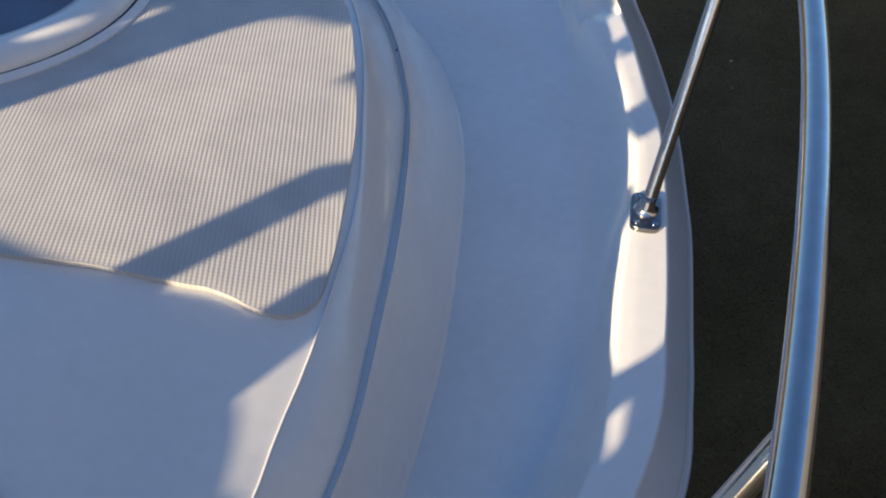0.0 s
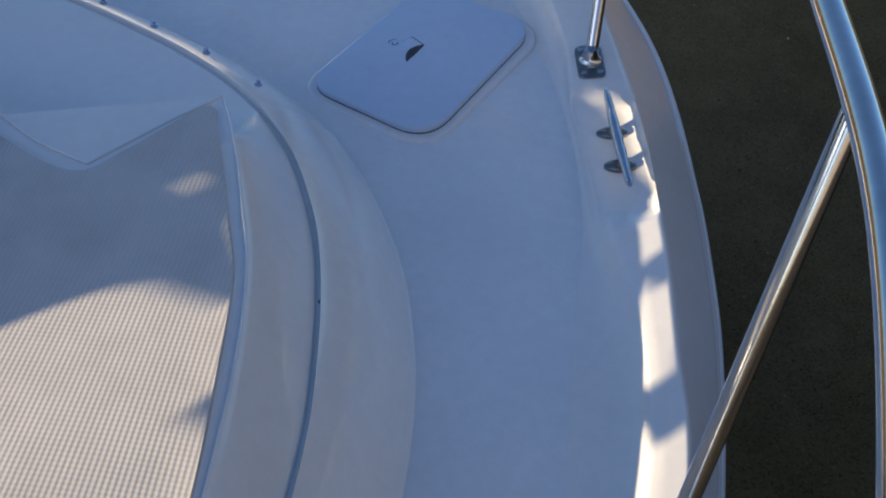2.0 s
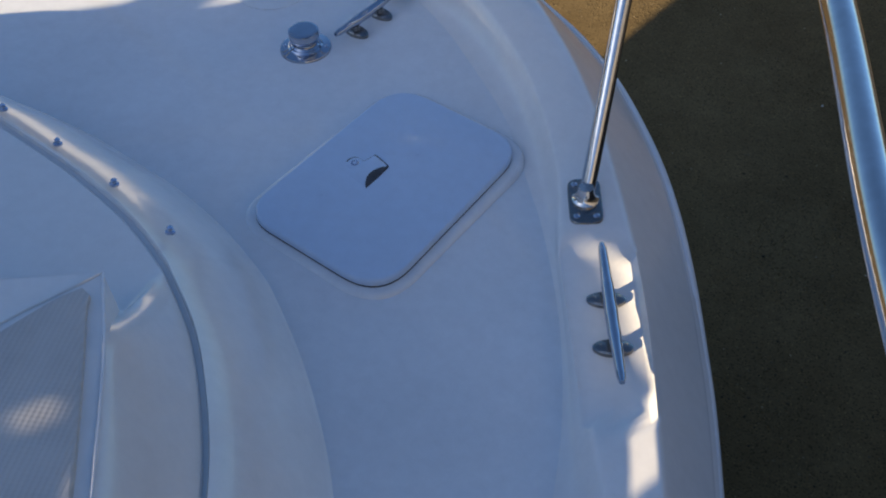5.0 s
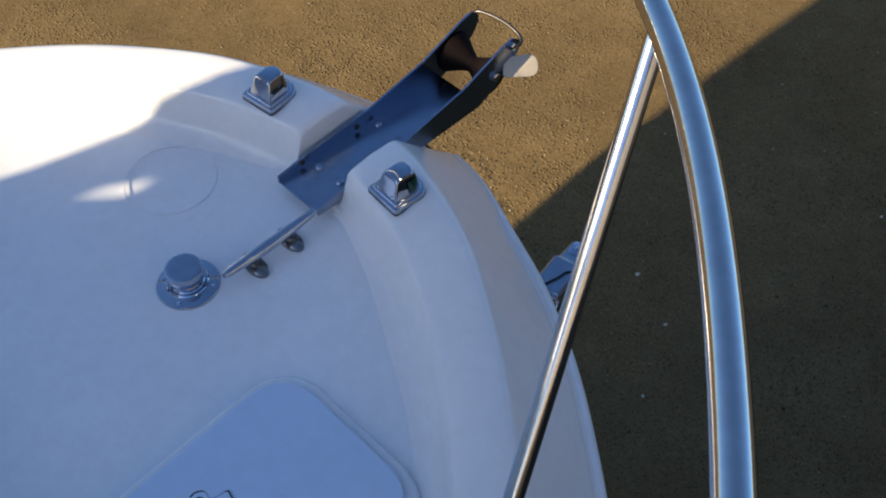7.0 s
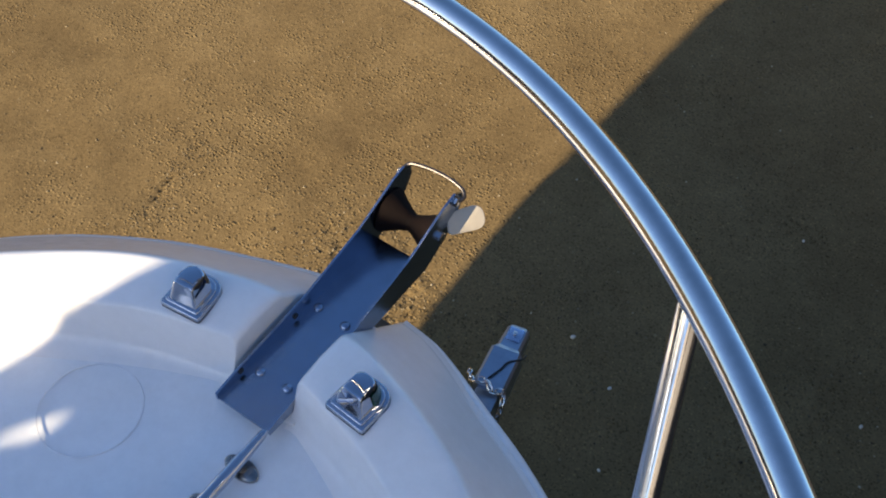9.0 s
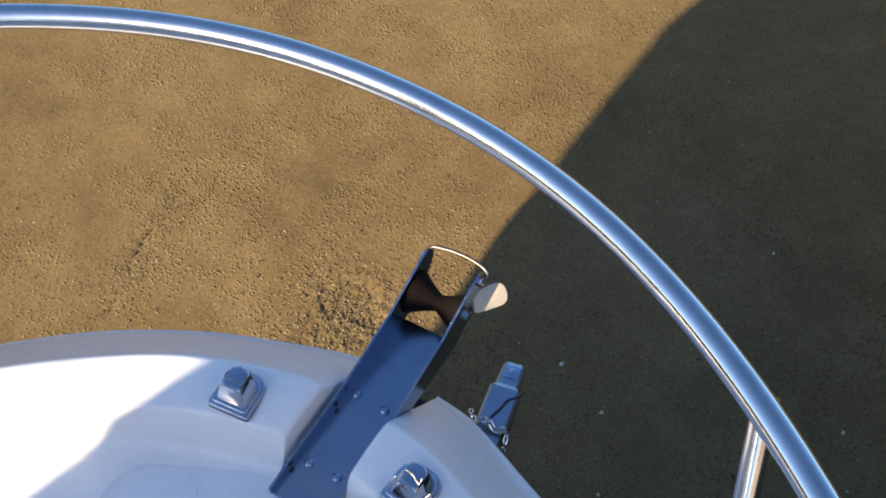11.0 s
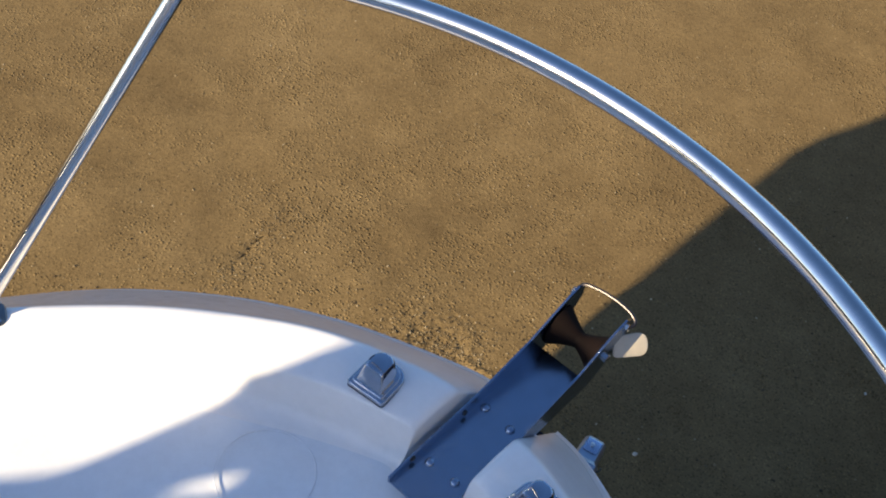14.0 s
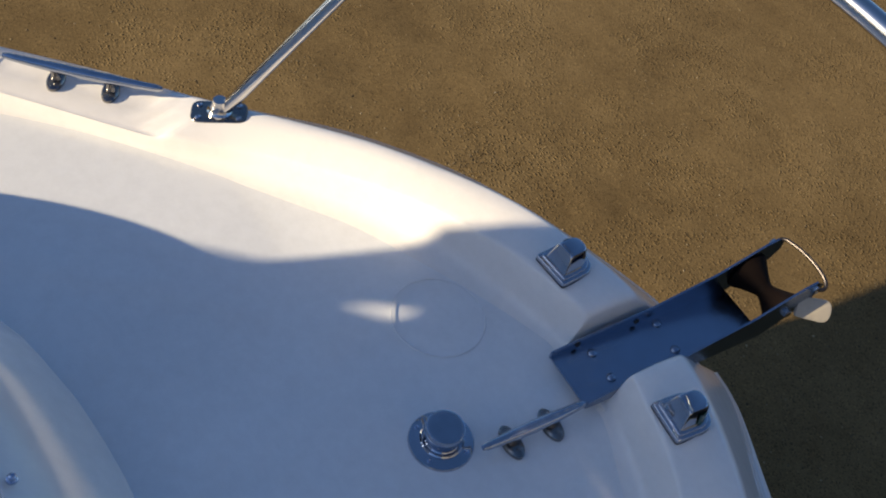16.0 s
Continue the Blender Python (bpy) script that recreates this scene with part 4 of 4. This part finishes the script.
# ---- road trailer under the boat ----
def trailer():
    t = thing("boat_trailer", "galvanised boat trailer with a coupler and safety chain", "trailer")
    ang = 11.0
    m = pose(-0.148, 0.94, 0.50, 0, 0, ang)
    bm = bmesh.new()
    box(bm, (-0.035, -2.6, -0.075), (0.035, -0.16, -0.005))
    soften(bm, 0.006)
    bm.transform(m)
    part("tongue_beam", bm, GALV, t, "square galvanised drawbar")
    bm = bmesh.new()
    rows = []
    for y, w, z0, z1 in ((-0.235, 0.046, -0.07, 0.012), (-0.21, 0.047, -0.07, 0.016), (-0.10, 0.046, -0.06, 0.018), (-0.085, 0.036, -0.05, 0.010), (-0.012, 0.033, -0.045, 0.004), (0.0, 0.029, -0.04, -0.002)):
        rows.append([(-w, y, z0), (-w, y, z1 - 0.008), (-w + 0.008, y, z1), (w - 0.008, y, z1), (w, y, z1 - 0.008), (w, y, z0)])
    vs = sheet(bm, rows, True)
    bm.faces.new(vs[0][::-1])
    bm.faces.new(vs[-1])
    bm.transform(m)
    coupler = part("coupler", bm, GALV, t, "pressed steel ball coupler", smooth=False)
    bm = bmesh.new()
    box(bm, (-0.022, -0.062, 0.004), (0.022, -0.014, 0.012))
    soften(bm, 0.003)
    bm.transform(m)
    part("latch_plate", bm, SATIN, coupler)
    bm = bmesh.new()
    lathe(bm, [(0.007, 0.010), (0.007, 0.018), (0.004, 0.020)], at=(0, -0.038, 0), sides=12)
    bm.transform(m)
    part("pin", bm, STEEL, coupler)
    bm = bmesh.new()
    tube(bm, catmull([tuple(m @ Vector(p)) for p in ((-0.01, -0.21, 0.02), (0.01, -0.17, 0.022), (0.02, -0.14, 0.021), (0.05, -0.11, 0.012), (0.052, -0.08, -0.01))], 30), 0.0028, 8)
    part("cable", bm, RUBBER, coupler)
    # safety chain lying over the drawbar
    rnd = random.Random(4)
    path = catmull([(-0.07, -0.20, 0.0), (-0.045, -0.235, 0.022), (-0.01, -0.225, 0.03), (0.02, -0.25, 0.025), (0.045, -0.235, 0.022), (0.055, -0.27, 0.0), (0.05, -0.30, -0.05)], 15)
    for i, p in enumerate(path):
        bm = bmesh.new()
        link = [(0.013 * math.cos(a), 0.0075 * math.sin(a), 0) for a in (2 * math.pi * k / 14 for k in range(15))]
        tube(bm, link, 0.0024, 7, caps=False)
        q = path[min(len(path) - 1, i + 1)] - path[max(0, i - 1)]
        rot = q.to_track_quat("X", "Z").to_matrix().to_4x4()
        bm.transform(m @ Matrix.Translation(p) @ rot @ pose(0, 0, 0, 45 + 90 * (i % 2) + rnd.uniform(-15, 15), 0, 0))
        part("chain_link", bm, STEEL, t)
    for s in (-1, 1):
        bm = bmesh.new()
        box(bm, (s * 0.55 - 0.035, -6.2, 0.36), (s * 0.55 + 0.035, -1.6, 0.44))
        part("side_rail", bm, GALV, t)
        bm = bmesh.new()
        tube(bm, [(s * 0.03, -0.9, 0.43), (s * 0.55, -1.9, 0.41)], 0.035, 12)
        part("brace", bm, GALV, t)
        bm = bmesh.new()
        lathe(bm, [(0.15, -0.09), (0.30, -0.085), (0.315, -0.05), (0.315, 0.05), (0.30, 0.085), (0.15, 0.09)], sides=32)
        bm.transform(Matrix.Translation((s * 0.95, -4.6, GROUND_Z + 0.315)) @ Matrix.Rotation(math.pi / 2, 4, "Y"))
        wheel = part("wheel", bm, RUBBER, t)
    bm = bmesh.new()
    tube(bm, [(-0.95, -4.6, GROUND_Z + 0.315), (0.95, -4.6, GROUND_Z + 0.315)], 0.03, 12)
    part("axle", bm, GALV, t)
    bm = bmesh.new()
    tube(bm, [(-0.05, 0.35, GROUND_Z - 0.01), (-0.05, 0.35, 0.47)], 0.028, 14)
    part("jockey_leg", bm, GALV, t)


trailer()


# ---- unseen sheet added along the far rail, aft of the foredeck, to shade the yard ----
def rail_shade_sheet():
    shade_sheet = thing("rail_shade_sheet", "unseen dark sheet along the side rail, added to cast shade", "canvas")
    bm = bmesh.new()
    line = [p for p in catmull([(x, y, z_rail(y)) for x, y in RAIL], 170) if p.y < -0.80]
    gun = [p for p in side_line(FLAT_OUT) if p.y < -0.80]
    rows = [[(-p.x, p.y, p.z) for p in line]]
    low = []
    for p in line:
        q = min(gun, key=lambda g: abs(g.y - p.y))
        low.append((-q.x, p.y, z_gunwale(p.y) - 0.02))
    rows.append(low)
    sheet(bm, rows)
    bmesh.ops.solidify(bm, geom=bm.faces[:], thickness=0.004)
    part("shade_sheet", bm, BLOCKER, shade_sheet)


rail_shade_sheet()


# ---- a faint ring on the foredeck, shaped after a circle of reflected sunlight ----
def deck_light_ring():
    bm = bmesh.new()
    tube(bm, [(0.080 * math.cos(a), 0.080 * math.sin(a), 0.0) for a in (2 * math.pi * k / 96 for k in range(97))], 0.0011, 6, caps=False)
    m = pose(-0.206, -0.266, z_deck(-0.266) + 0.006, 0.8, 0, 0)
    bm.transform(m)
    part("light_ring", bm, DECK, boat, "faint round ring on the deck, in place of reflected sunlight")


deck_light_ring()


# ---- loose stones on the yard ----
def loose_stones():
    rnd = random.Random(11)
    verts, faces = [], []

    def stone(x, y, r):
        k = len(verts)
        a = rnd.uniform(0, 6.28)
        z = ground_z(x, y)
        for i in range(5):
            q = a + 1.2566 * i + rnd.uniform(-0.3, 0.3)
            f = r * rnd.uniform(0.75, 1.2)
            verts.append((x + f * math.cos(q), y + f * math.sin(q), z + r * rnd.uniform(-0.1, 0.25)))
        verts.append((x + r * rnd.uniform(-0.25, 0.25), y + r * rnd.uniform(-0.25, 0.25), z + r * rnd.uniform(0.5, 0.95)))
        for i in range(5):
            faces.append((k + i, k + (i + 1) % 5, k + 5))
    done = 0
    while done < 15000:
        x, y = rnd.uniform(-4.0, 1.4), rnd.uniform(-1.2, 4.8)
        thick = 0.5 + 0.9 * noise.noise((x * 1.7, y * 1.7, 11.0)) + 0.5 * noise.noise((x * 5, y * 5, 4.0))
        if rnd.random() < thick:
            stone(x, y, 0.0016 + 0.0044 * rnd.random() ** 2.8)
            done += 1
    for _ in range(160):
        stone(rnd.uniform(-4.0, 1.4), rnd.uniform(-1.2, 4.8), rnd.uniform(0.004, 0.0085))
    # a scuffed pit where a drawbar's leg has dug in
    for _ in range(2600):
        d, a = abs(rnd.gauss(0, 0.55)), rnd.uniform(0, 6.28)
        stone(-0.84 + 0.34 * d * math.cos(a) - 0.08 * d * math.sin(a), 1.03 + 0.30 * d * math.sin(a), 0.0022 + 0.0042 * rnd.random() ** 2)
    for _ in range(500):
        u = rnd.random()
        stone(CRACK[0] + 0.6 * u * CRACK[2] + rnd.gauss(0, 0.04), CRACK[1] + 0.6 * u * CRACK[3] + rnd.gauss(0, 0.04), 0.0018 + 0.0035 * rnd.random() ** 2)
    me = bpy.data.meshes.new("loose_stones")
    me.from_pydata(verts, [], faces)
    me.materials.append(STONES)
    tagged(new("loose_stones", me), "loose brown gravel chips scattered over the yard", "gravel", kind="stuff")


loose_stones()


# ---- a few pale stones that lie in the boat's shade ----
def pale_stones():
    rnd = random.Random(5)
    for x, y, r in ((-0.12, 1.26, 0.0075), (0.08, 1.16, 0.006), (0.79, 1.50, 0.006), (0.20, 0.89, 0.005), (0.33, 2.1, 0.005)):
        bm = bmesh.new()
        bmesh.ops.create_icosphere(bm, subdivisions=2, radius=r)
        for v in bm.verts:
            v.co = Vector((v.co.x * 1.3, v.co.y, v.co.z * 0.6)) * (1 + rnd.uniform(-0.12, 0.12))
        ob = tagged(part("pale_stone", bm, CREAM), "small pale stone lying on the gravel", "stone", "pale stones")
        ob.matrix_world = pose(x, y, ground_z(x, y) + 0.3 * r, 0, 0, rnd.uniform(0, 180))


pale_stones()
